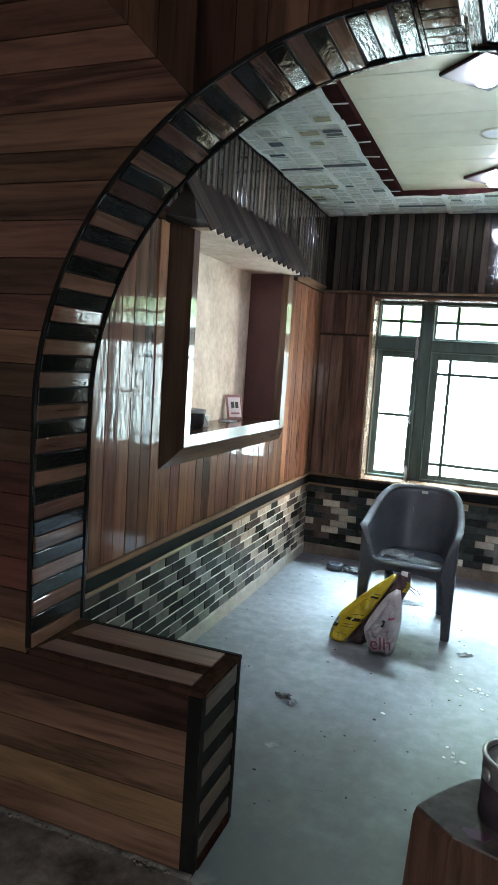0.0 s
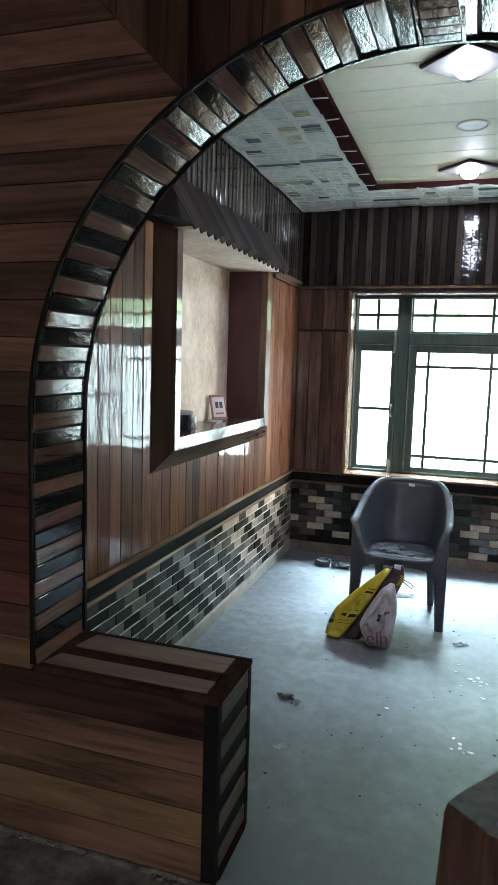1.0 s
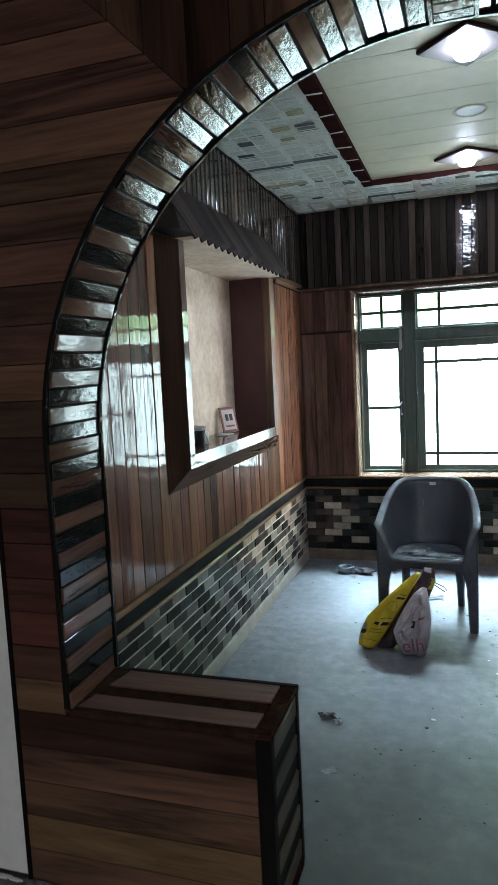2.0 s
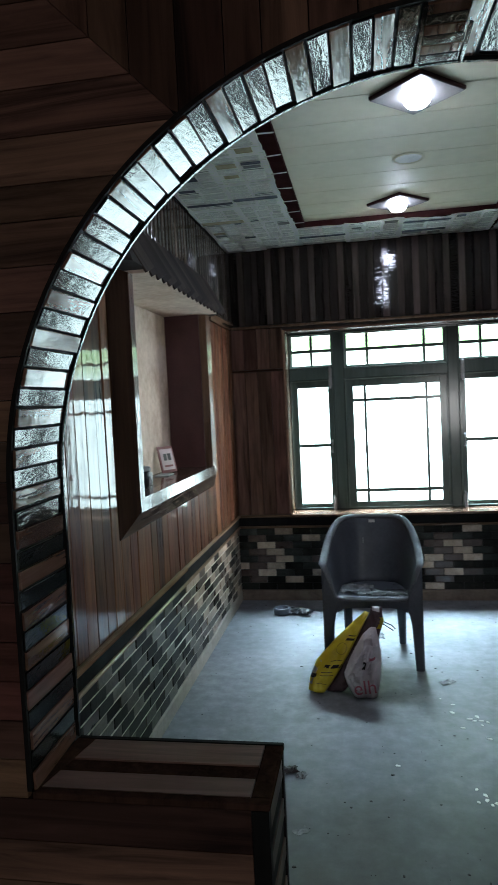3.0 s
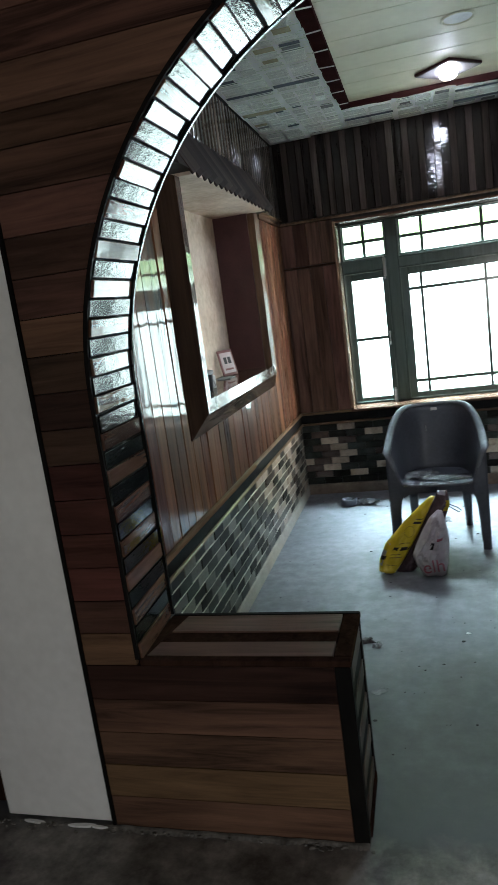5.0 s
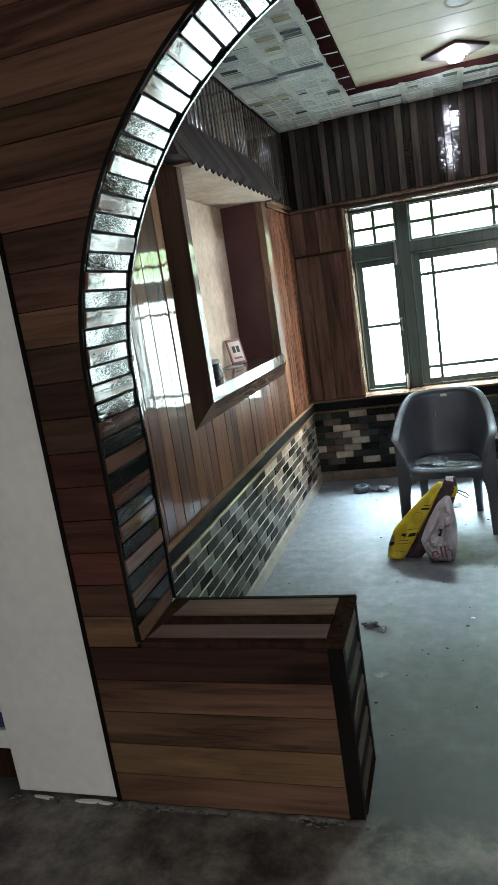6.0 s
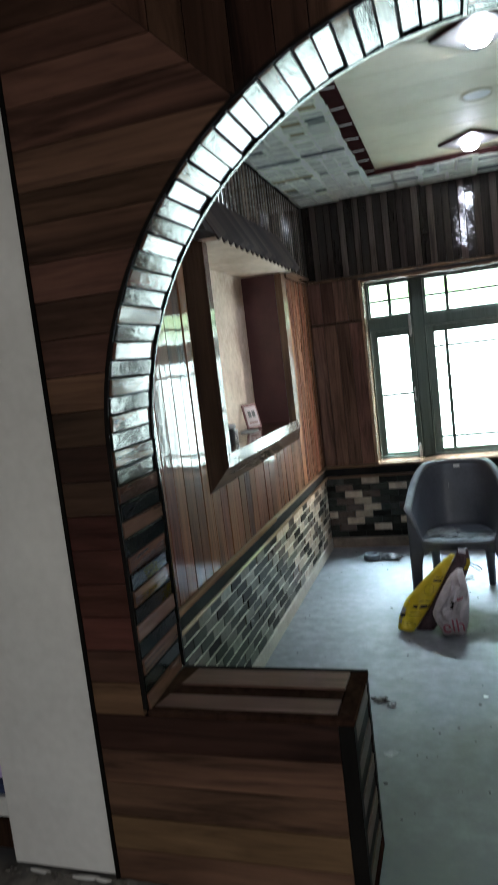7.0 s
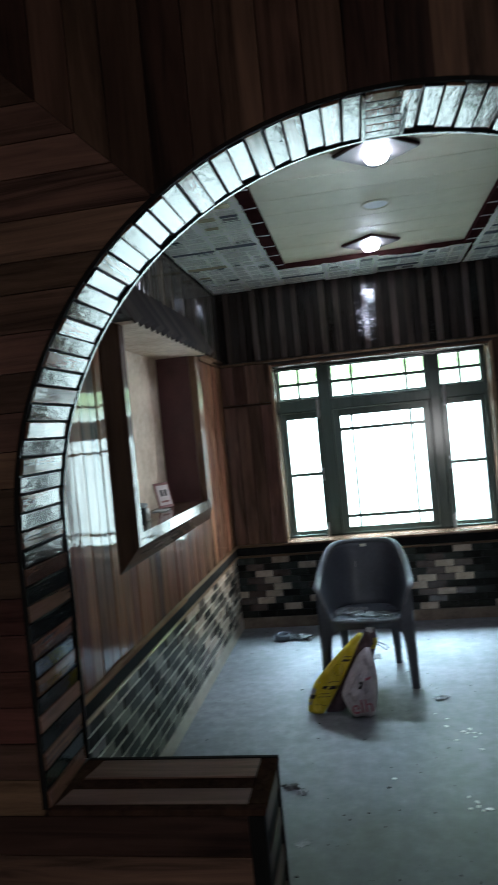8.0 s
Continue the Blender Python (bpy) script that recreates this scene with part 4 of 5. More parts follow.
def plastic_chair(m):
    t = thing("plastic_chair", "dusty dark grey moulded plastic armchair on the cement floor", "chair")
    nu, nv = 48, 10
    Z0 = 0.404

    def shell(u, v):
        a = math.pi * u
        c, s = math.cos(a), math.sin(a)
        cx = math.copysign(abs(c) ** 0.6, c)
        sy = abs(s) ** 0.74
        k = v ** 0.85
        flare = 0.016 * max(0.0, (v - 0.7) / 0.3) ** 1.6
        w = 0.205 + 0.066 * k - 0.050 * s * s * k * k + flare
        rise = min(1.0, s / 0.88)
        hgt = 0.630 + 0.203 * (rise * rise * (3 - 2 * rise)) ** 0.75
        return Vector((w * cx, 0.02 * (1 - k) + (0.405 + 0.125 * k + flare) * sy, Z0 + (hgt - Z0) * v))
    bm = bmesh.new()
    g = [[bm.verts.new(shell(i / nu, j / nv)) for j in range(nv + 1)] for i in range(nu + 1)]
    for i in range(nu):
        for j in range(nv):
            bm.faces.new((g[i][j], g[i + 1][j], g[i + 1][j + 1], g[i][j + 1]))
    o = part("backrest", bm, CHAIR, t, "curved shell of back and arms", smooth=True)
    sd = o.modifiers.new("thick", "SOLIDIFY")
    sd.thickness, sd.offset = 0.006, 0
    # rolled rim: round the back and arms, down the arm fronts and across the seat edge
    loop = [(shell(i / nu, 1.0), 0.013 + 0.012 * abs(math.cos(math.pi * i / nu)) ** 2) for i in range(nu + 1)]
    for f in (0.9, 0.75, 0.6, 0.45, 0.3, 0.15):
        loop.append((shell(1.0, f) + Vector((0, -0.012, 0)), 0.011 + 0.010 * f))
    front = []
    for i in range(11):
        fx = 1 - i / 5
        front.append((Vector((-0.192 * fx, -0.014, 0.431 - 0.010 * (1 - fx ** 4))), 0.011))
    loop += front
    for f in (0.15, 0.3, 0.45, 0.6, 0.75, 0.9):
        loop.append((shell(0.0, f) + Vector((0, -0.012, 0)), 0.011 + 0.010 * f))
    n_ = len(loop)
    bm = bmesh.new()
    rings = []
    for i in range(n_):
        p, r_ = loop[i]
        d = (loop[(i + 1) % n_][0] - loop[i - 1][0]).normalized()
        inward = (Vector((0, 0.20, 0.56)) - p)
        inward = (inward - d * inward.dot(d)).normalized()
        oth = d.cross(inward).normalized()
        rings.append([bm.verts.new(p + inward * (r_ * math.cos(q * math.pi / 5)) + oth * (0.008 * math.sin(q * math.pi / 5))) for q in range(10)])
    for i in range(n_):
        a, b = rings[i], rings[(i + 1) % n_]
        for kk in range(10):
            bm.faces.new((a[kk], a[(kk + 1) % 10], b[(kk + 1) % 10], b[kk]))
    part("armrest_rim", bm, CHAIR_RIM, t, "worn rolled rim, paler where it catches light", smooth=True)
    # dished seat that follows the foot of the shell
    bm = bmesh.new()
    nx, ny = 14, 14
    g = []
    for i in range(nx + 1):
        row = []
        for j in range(ny + 1):
            fx, fy = i / nx * 2 - 1, math.sin(j / ny * math.pi / 2)
            y_ = -0.010 + 0.435 * fy
            s = min(1.0, max(0.0, (y_ - 0.02) / 0.405)) ** (1 / 0.74)
            hw = 0.207 * max(0.02, math.sqrt(max(0.0, 1 - s * s))) ** 0.6 + 0.003
            z = 0.434 - 0.018 * fy - 0.014 * (1 - fx * fx) * math.sin(math.pi * min(1, fy * 1.05))
            row.append(bm.verts.new((hw * fx, y_, z)))
        g.append(row)
    for i in range(nx):
        for j in range(ny):
            bm.faces.new((g[i][j], g[i + 1][j], g[i + 1][j + 1], g[i][j + 1]))
    o = part("seat", bm, CHAIR, t, smooth=True)
    sd = o.modifiers.new("thick", "SOLIDIFY")
    sd.thickness, sd.offset = 0.008, -1
    bm = bmesh.new()
    ap = []
    for i in range(13):
        fx = i / 12 * 2 - 1
        lowz = 0.345 + 0.028 * (1 - fx ** 6)
        ap.append([bm.verts.new((0.205 * fx, yy, zz)) for yy, zz in ((-0.012, 0.424), (-0.017, 0.41), (-0.012, lowz), (0.0, lowz), (0.0, 0.424))])
    for a, b in zip(ap, ap[1:]):
        for kk in range(5):
            bm.faces.new((a[kk], a[(kk + 1) % 5], b[(kk + 1) % 5], b[kk]))
    bm.faces.new(ap[0])
    bm.faces.new(ap[-1])
    part("apron", bm, CHAIR, t)

    def leg(sections, bev=0.006):
        """A hollow-backed leg from level to level: (z, inner x, outer x, front y, back y)."""
        bm_ = bmesh.new()
        ring = []
        for z, xi, xo, yf, yb_ in sections:
            e = min(0.4 * abs(xo - xi), 0.012) * (1 if xo > xi else -1)
            ring.append([bm_.verts.new(p) for p in ((xi, yf + 0.006, z), (xi + e, yf, z), (xo - e, yf, z), (xo, yf + 0.010, z), (xo, yb_, z), (xi, yb_, z))])
        for a, b in zip(ring, ring[1:]):
            for kk in range(6):
                bm_.faces.new((a[kk], a[(kk + 1) % 6], b[(kk + 1) % 6], b[kk]))
        bm_.faces.new(ring[0])
        bm_.faces.new(ring[-1])
        return part("leg", bm_, CHAIR, t)
    for s in (-1, 1):
        leg([(z, s * a, s * b, c, d) for z, a, b, c, d in ((0.624, 0.270, 0.293, -0.010, 0.050), (0.59, 0.258, 0.294, -0.014, 0.055), (0.50, 0.232, 0.294, -0.016, 0.055), (0.425, 0.203, 0.293, -0.018, 0.050),
                                                           (0.37, 0.200, 0.293, -0.019, 0.048), (0.33, 0.216, 0.293, -0.019, 0.046), (0.27, 0.227, 0.293, -0.019, 0.042), (0.0, 0.243, 0.292, -0.022, 0.024))])
        leg([(z, s * a, s * b, c, d) for z, a, b, c, d in ((0.42, 0.125, 0.205, 0.33, 0.40), (0.33, 0.140, 0.203, 0.36, 0.42), (0.0, 0.155, 0.196, 0.425, 0.465))])
    part("label_plate", one_box(-0.020, 0.020, 0.5135, 0.519, 0.790, 0.808), WHITEP, t, "small pale maker's plate")
    part("back_groove", one_box(-0.060, -0.057, 0.4655, 0.470, 0.66, 0.70), GREYP, t, "scratched pale mark")
    t.matrix_basis = m
    return t


CHX, CHY = -0.447, 4.07
plastic_chair(pose(CHX, CHY, 0, 0, 0, -2))

# crumpled newspaper on the seat


def crumple(name, size, mat, label, category, seed, m, group="", amp=0.35, res=9):
    """A crumpled lump of paper or cloth of the given size, resting on z = 0."""
    r = random.Random(seed)
    bm_ = bmesh.new()
    bmesh.ops.create_grid(bm_, x_segments=res, y_segments=res, size=0.5)
    for v in bm_.verts:
        p = v.co * 1.0
        h = noise.noise(Vector((p.x * 5 + seed, p.y * 5, seed * 1.3))) * 0.6 + noise.noise(Vector((p.x * 11, p.y * 11 + seed, 2.1))) * 0.35
        edge = 1 - max(abs(p.x), abs(p.y)) * 1.5
        v.co = Vector((p.x * size[0] * (1 + 0.2 * r.uniform(-1, 1)), p.y * size[1] * (1 + 0.2 * r.uniform(-1, 1)), size[2] * (0.35 + amp * h + 0.35 * edge)))
    lo = min(v.co.z for v in bm_.verts)
    for v in bm_.verts:
        v.co.z -= lo - 0.0015
    bmesh.ops.solidify(bm_, geom=bm_.faces[:], thickness=0.0012)
    lo = min(v.co.z for v in bm_.verts)
    for v in bm_.verts:
        v.co.z -= lo
    o = single(name, bm_, mat, label, category, group)
    o.matrix_basis = m
    return o


crumple("crumpled_newspaper", (0.20, 0.17, 0.07), DULLP, "crumpled grey newspaper lying on the chair seat", "newspaper", 3, pose(CHX - 0.085, CHY + 0.20, 0.418, 0, 0, -8))
crumple("dark_rag", (0.30, 0.13, 0.055), BLACKP, "dark dusty rag bundled on the chair seat", "rag", 8, pose(CHX + 0.04, CHY + 0.13, 0.421, 0, 0, -10))

# ---- bags in front of the chair ----


def bag(axis, widths, depths, facing, mat, seed, crump):
    """A slumped sack: rounded sections along an axis of points, each with its width and depth."""
    bm_ = bmesh.new()
    seg = 28
    rings = []
    ax = [Vector(a) for a in axis]
    steps = 22
    f_ = Vector(facing).normalized()
    for k_ in range(steps + 1):
        f = k_ / steps * (len(ax) - 1)
        i = min(int(f), len(ax) - 2)
        u = f - i
        c = ax[i].lerp(ax[i + 1], u)
        w_ = widths[i] + (widths[i + 1] - widths[i]) * u
        d_ = depths[i] + (depths[i + 1] - depths[i]) * u
        along = (ax[i + 1] - ax[i]).normalized()
        side = along.cross(f_).normalized()
        out = side.cross(along).normalized()
        ring = []
        for s in range(seg):
            a = 2 * math.pi * s / seg
            ca, sa = math.cos(a), math.sin(a)
            p = c + side * w_ * math.copysign(abs(ca) ** 0.6, ca) + out * d_ * math.copysign(abs(sa) ** 0.7, sa)
            nz_ = noise.noise(p * 14 + Vector((seed, 0, 0))) * crump + noise.noise(p * 32 + Vector((0, seed, 0))) * crump * 0.5
            p += (p - c).normalized() * nz_
            p.z = max(p.z, 0.002)
            ring.append(bm_.verts.new(p))
        rings.append(ring)
    for a, b in zip(rings, rings[1:]):
        for s in range(seg):
            bm_.faces.new((a[s], a[(s + 1) % seg], b[(s + 1) % seg], b[s]))
    bm_.faces.new(rings[0][::-1])
    bm_.faces.new(rings[-1])
    return bm_


def pillow(left, right, lean, depth, crease, seed):
    """A soft flat sack between two side lines (x, z); lean gives y = a + b z. Returns its front surface."""
    def line(pts, v):
        f = v * (len(pts) - 1)
        i_ = min(int(f), len(pts) - 2)
        return Vector(pts[i_]).lerp(Vector(pts[i_ + 1]), f - i_)

    def at(u, v, side=-1, lift=0.0):
        p = line(left, v).lerp(line(right, v), u)
        full = max(0.0, 1 - abs(2 * v - 1) ** 5) ** 0.7
        bul = max(0.0, 1 - abs(2 * u - 1) ** 3) ** 0.7 * (full if v > 0.5 else 0.55 + 0.45 * full)
        q = Vector((p.x * 13 + seed, p.y * 9, seed * 0.37))
        w = abs(noise.noise(q)) + 0.55 * abs(noise.noise(q * 2.3)) + 0.3 * abs(noise.noise(q * 4.7))
        off = bul * (depth + crease * (0.35 - w)) + lift
        return Vector((p.x, lean[0] + lean[1] * p.y + side * off, max(p.y, 0.002)))
    return at


def pillow_mesh(at, nu=26, nv=34):
    bm_ = bmesh.new()
    feet = []
    for side in (-1, 1):
        g_ = [[bm_.verts.new(at(i_ / nu, j_ / nv, side)) for j_ in range(nv + 1)] for i_ in range(nu + 1)]
        for i_ in range(nu):
            for j_ in range(nv):
                bm_.faces.new((g_[i_][j_], g_[i_ + 1][j_], g_[i_ + 1][j_ + 1], g_[i_][j_ + 1]))
        feet.append([row_[0] for row_ in g_])
    for i_ in range(nu):
        bm_.faces.new((feet[0][i_], feet[0][i_ + 1], feet[1][i_ + 1], feet[1][i_]))
    bmesh.ops.remove_doubles(bm_, verts=bm_.verts[:], dist=0.0006)
    return bm_


def patch(at, u0, u1, v0, v1, lift=0.0022, shear=0.0):
    """A printed patch that follows a sack's front."""
    bm_ = bmesh.new()
    g_ = [[bm_.verts.new(at(u0 + (u1 - u0) * i_ / 4, v0 + (v1 - v0) * j_ / 3 + shear * (i_ / 4 - 0.5), -1, lift)) for j_ in range(4)] for i_ in range(5)]
    for i_ in range(4):
        for j_ in range(3):
            bm_.faces.new((g_[i_][j_], g_[i_ + 1][j_], g_[i_ + 1][j_ + 1], g_[i_][j_ + 1]))
    bmesh.ops.solidify(bm_, geom=bm_.faces[:], thickness=0.0008)
    return bm_


YF_ = pillow([(-0.815, 0.020), (-0.805, 0.085), (-0.765, 0.170), (-0.66, 0.275), (-0.575, 0.350), (-0.490, 0.420)],
             [(-0.725, 0.004), (-0.690, 0.045), (-0.637, 0.120), (-0.585, 0.200), (-0.525, 0.305), (-0.465, 0.412)], (3.715, 0.33), 0.040, 0.022, 3.0)
yb = thing("yellow_bag", "bright yellow printed plastic sack leaning against the chair front", "bag")
part("sack", pillow_mesh(YF_), YELLOW, yb, smooth=True)
for u0, u1, v0, v1, sh in ((0.36, 0.95, 0.40, 0.440, 0.06), (0.02, 0.22, 0.22, 0.27, 0.03), (0.40, 0.85, 0.70, 0.725, 0.05), (0.40, 0.80, 0.745, 0.755, 0.05), (0.35, 0.85, 0.30, 0.307, 0.05),
                           (0.35, 0.75, 0.335, 0.342, 0.05), (0.45, 0.85, 0.48, 0.487, 0.05), (0.35, 0.80, 0.18, 0.187, 0.04)):
    part("print_bar", patch(YF_, u0, u1, v0, v1, shear=sh), INK, yb)
ringp = [YF_(0.50 + 0.24 * math.cos(a), 0.60 + 0.055 * math.sin(a), -1, 0.0015) for a in [2 * math.pi * q / 20 for q in range(21)]]
part("print_ring", tube(ringp, 0.0014, 5), paint("ochre_print", (0.28, 0.20, 0.02), 0.5), yb, "faint ochre ring motif")
part("grey_patch", patch(YF_, 0.0, 0.16, 0.12, 0.42, 0.0012), GREYP, yb, "dull grey printed side")

DF_ = pillow([(-0.715, 0.003), (-0.680, 0.060), (-0.610, 0.180), (-0.530, 0.300), (-0.468, 0.395), (-0.452, 0.440)],
             [(-0.615, 0.003), (-0.560, 0.060), (-0.470, 0.180), (-0.415, 0.290), (-0.385, 0.360), (-0.395, 0.437)], (3.745, 0.31), 0.034, 0.030, 7.0)
db = thing("dark_bag", "crumpled dark maroon plastic bag slumped between two others", "bag")
part("sack", pillow_mesh(DF_), DARKBAG, db, smooth=True)
part("pink_panel", patch(DF_, 0.10, 0.75, 0.93, 0.995, 0.002), WHITEBAG, db, "pale pink folded mouth")
part("yellow_panel", patch(DF_, 0.72, 0.97, 0.70, 0.86, 0.002), YELLOW, db, "yellow printed edge")
part("cord", tube([DF_(0.97, 0.80), Vector((-0.368, 3.845, 0.352)), Vector((-0.345, 3.842, 0.343)), Vector((-0.325, 3.842, 0.322)), Vector((-0.337, 3.845, 0.312)), Vector((-0.362, 3.847, 0.328)), DF_(0.96, 0.77)], 0.0032, 6), BLACKP, db, "black cord loop")

WF_ = pillow([(-0.560, 0.003), (-0.598, 0.060), (-0.616, 0.110), (-0.590, 0.170), (-0.556, 0.233), (-0.506, 0.310), (-0.458, 0.348)],
             [(-0.440, 0.003), (-0.425, 0.050), (-0.415, 0.110), (-0.407, 0.180), (-0.410, 0.230), (-0.420, 0.290), (-0.433, 0.345)], (3.680, 0.34), 0.050, 0.055, 11.0)
wb = thing("white_bag", "crumpled white plastic bag with faded pink print on the floor", "bag")
part("sack", pillow_mesh(WF_, 16, 20), WHITEBAG, wb)
fc = bpy.data.curves.new("lettering", "FONT")
fc.body, fc.size, fc.extrude = "elh", 0.105, 0.0006
ft = new("lettering", fc)
ft.parent = wb
base = min(WF_(0.3 + 0.1 * a_, 0.05 * b_).y for a_ in range(5) for b_ in range(6))
ft.matrix_basis = pose(-0.560, base - 0.001, 0.024, 88, -6, 3)
fc.materials.append(PINK)
part("print_bar", patch(WF_, 0.60, 0.80, 0.56, 0.60), PINK, wb)
part("print_mark", patch(WF_, 0.44, 0.53, 0.42, 0.54, 0.003), INK, wb)

# ---- small things on the floor ----
t = thing("tape_roll", "roll of dark grey tape lying on the cement floor", "tape roll", at=(-1.125, 5.11, 0))
part("roll", lathe([(0.062, 0.001), (0.065, 0.004), (0.065, 0.046), (0.062, 0.05), (0.046, 0.05), (0.042, 0.046), (0.042, 0.02)], 28), CHAIR, t, smooth=True)
crumple("black_cloth", (0.20, 0.12, 0.075), BLACKP, "small crumpled black cloth on the floor", "cloth", 21, pose(-1.00, 5.12, 0, 0, 0, -20), amp=0.5)
crumple("dark_paper_scrap", (0.07, 0.05, 0.03), INK, "small folded dark paper scrap on the floor", "paper scrap", 30, pose(-0.835, 2.91, 0, 0, 0, 20), "scraps on the floor", amp=0.7, res=5)
crumple("grey_paper_scrap", (0.05, 0.035, 0.03), DULLP, "small folded grey paper scrap beside a dark one", "paper scrap", 36, pose(-0.775, 2.87, 0, 0, 0, 60), "scraps on the floor", amp=0.7, res=5)
crumple("dark_paper_scrap", (0.06, 0.04, 0.012), DULLP, "small flat grey paper scrap on the floor", "paper scrap", 31, pose(-0.745, 2.50, 0, 0, 0, 40), "scraps on the floor", res=5)
crumple("grey_paper_scrap", (0.09, 0.04, 0.03), GREYP, "small grey paper scrap on the floor", "paper scrap", 33, pose(-0.05, 3.88, 0, 0, 0, 35), "scraps on the floor", amp=0.6, res=5)
crumple("dark_cloth", (0.16, 0.10, 0.02), BLACKP, "flat dark cloth under the chair", "cloth", 34, pose(-0.45, 4.62, 0, 0, 0, 10), res=6)
chip_me = []
for s in range(4):
    r = random.Random(s)
    bm = prism(bmesh.new(), [(0.011 * (0.7 + 0.5 * r.random()) * math.cos(a), 0.008 * (0.7 + 0.5 * r.random()) * math.sin(a)) for a in (0, 1, 2, 3, 4.1, 5.2)], 2, 0.0, 0.002)
    chip_me.append(mesh_of("paint_chip", bm, CHIP))
spots = [(-0.03, 2.80), (-0.055, 2.74), (-0.015, 2.72), (-0.06, 2.83), (-0.02, 2.76), (0.02, 2.73), (0.03, 3.43), (0.05, 3.40), (0.00, 3.45), (0.065, 3.44), (0.04, 3.48), (-0.03, 3.36), (-0.07, 3.52), (-0.05, 3.60), (0.06, 3.26), (0.09, 3.42), (-0.36, 2.98), (-0.12, 3.68)]
for x, y in spots:
    ob = tagged(new("paint_chip", rng.choice(chip_me)), "tiny flake of white paint on the cement floor", "paint chip", "paint flakes on the floor")
    s = rng.uniform(0.7, 1.5)
    ob.matrix_basis = pose(x + rng.uniform(-0.01, 0.01), y + rng.uniform(-0.01, 0.01), 0.0005, 0, 0, rng.uniform(0, 360)) @ Matrix.Diagonal((s, s, 1, 1))
grit = bmesh.new()
for i in range(230):
    x, y = rng.uniform(-1.42, 0.6), rng.uniform(2.05, 5.35)
    s = 0.0018 + 0.006 * rng.random() ** 3
    a = rng.uniform(0, 6)
    prism(grit, [(x + s * rng.uniform(0.6, 1.6) * math.cos(a + q), y + s * rng.uniform(0.5, 1.0) * math.sin(a + q)) for q in (0, 1.3, 2.5, 3.8, 5.1)], 2, 0.0, s * 0.5)
tagged(new("floor_grit", mesh_of("floor_grit", grit, BLACKP)), "scattered dark grit and wood crumbs on the cement floor", "grit", kind="stuff")

# ---- stump with paint can ----
SX, SY, SZ = 0.118, 1.60, 0.548
st = thing("wood_stump", "rough brown timber block with a dusty worn top", "wood block", at=(SX, SY, 0))
bm = bmesh.new()
rings = []
outline = [(-0.192, -0.077), (-0.150, -0.005), (-0.072, 0.10), (0.05, 0.18), (0.18, 0.19), (0.27, 0.05), (0.25, -0.12), (0.12, -0.192), (0.005, -0.187), (-0.10, -0.155)]
for f in (0, 0.35, 0.7, 0.965, 1.0):
    k_ = 1.13 - 0.13 * f - (0.02 if f == 1 else 0)
    rings.append([bm.verts.new((x * k_ + 0.006 * noise.noise(Vector((x * 9, y * 9, f * 5))), y * k_ + 0.006 * noise.noise(Vector((x * 8, y * 9, f * 7 + 3))), f * SZ)) for x, y in outline])
for a, b in zip(rings, rings[1:]):
    for i in range(len(outline)):
        bm.faces.new((a[i], a[(i + 1) % 10], b[(i + 1) % 10], b[i]))
bm.faces.new(rings[0][::-1])
part("trunk_block", bm, STUMP, st)
bm = prism(bmesh.new(), [(x * 0.975, y * 0.975) for x, y in outline], 2, SZ - 0.003, SZ + 0.004)
part("worn_top", bm, surface("stump_top", (0.030, 0.027, 0.025), (0.115, 0.102, 0.098), scale=9, rough=0.8, bump=0.4, fine=50), st, "dusty grey top with a purple stain")
part("purple_stain", prism(bmesh.new(), [(-0.045 + 0.032 * math.cos(a) * (1 + 0.35 * math.sin(3 * a)), -0.125 + 0.024 * math.sin(a) * (1 + 0.3 * math.cos(2 * a))) for a in (0, 0.6, 1.2, 1.8, 2.4, 3.0, 3.6, 4.2, 4.8, 5.4)], 2, SZ + 0.0042, SZ + 0.0052), paint("purple_spill", (0.11, 0.055, 0.10), 0.6), st)
can = thing("paint_can", "open dark paint can with a steel rim on a block", "paint can", at=(SX + 0.036, SY - 0.025, SZ + 0.0045))
part("can_body", lathe([(0.083, 0.0), (0.085, 0.003), (0.085, 0.098)], 40), CANLABEL, can, "dark purple printed label", smooth=True)
part("upper_band", lathe([(0.0852, 0.0985), (0.0855, 0.1), (0.0855, 0.146), (0.0852, 0.148)], 40), STEEL, can, "bare grey steel band", smooth=True)
bm = bmesh.new()
pr = [(0.085, 0.1485), (0.089, 0.151), (0.089, 0.156), (0.084, 0.159), (0.077, 0.157), (0.0745, 0.151), (0.076, 0.1485)]
rg = [[bm.verts.new((r_ * math.cos(2 * math.pi * i / 40), r_ * math.sin(2 * math.pi * i / 40), z)) for i in range(40)] for r_, z in pr]
for a, b in zip(rg, rg[1:] + rg[:1]):
    for i in range(40):
        bm.faces.new((a[i], a[(i + 1) % 40], b[(i + 1) % 40], b[i]))
part("rim", bm, STEEL, can, "rolled steel rim", smooth=True)
bm = bmesh.new()
rg = [[bm.verts.new((r_ * math.cos(2 * math.pi * i / 40), r_ * math.sin(2 * math.pi * i / 40), z)) for i in range(40)] for r_, z in ((0.0738, 0.150), (0.0738, 0.03), (0.080, 0.03), (0.080, 0.148))]
for a, b in zip(rg, rg[1:] + rg[:1]):
    for i in range(40):
        bm.faces.new((a[i], a[(i + 1) % 40], b[(i + 1) % 40], b[i]))
part("inner_wall", bm, INK, can, "dark inside wall", smooth=True)
part("paint_surface", lathe([(0.0734, 0.060), (0.0734, 0.064)], 32), BLACKP, can, "dark paint inside")
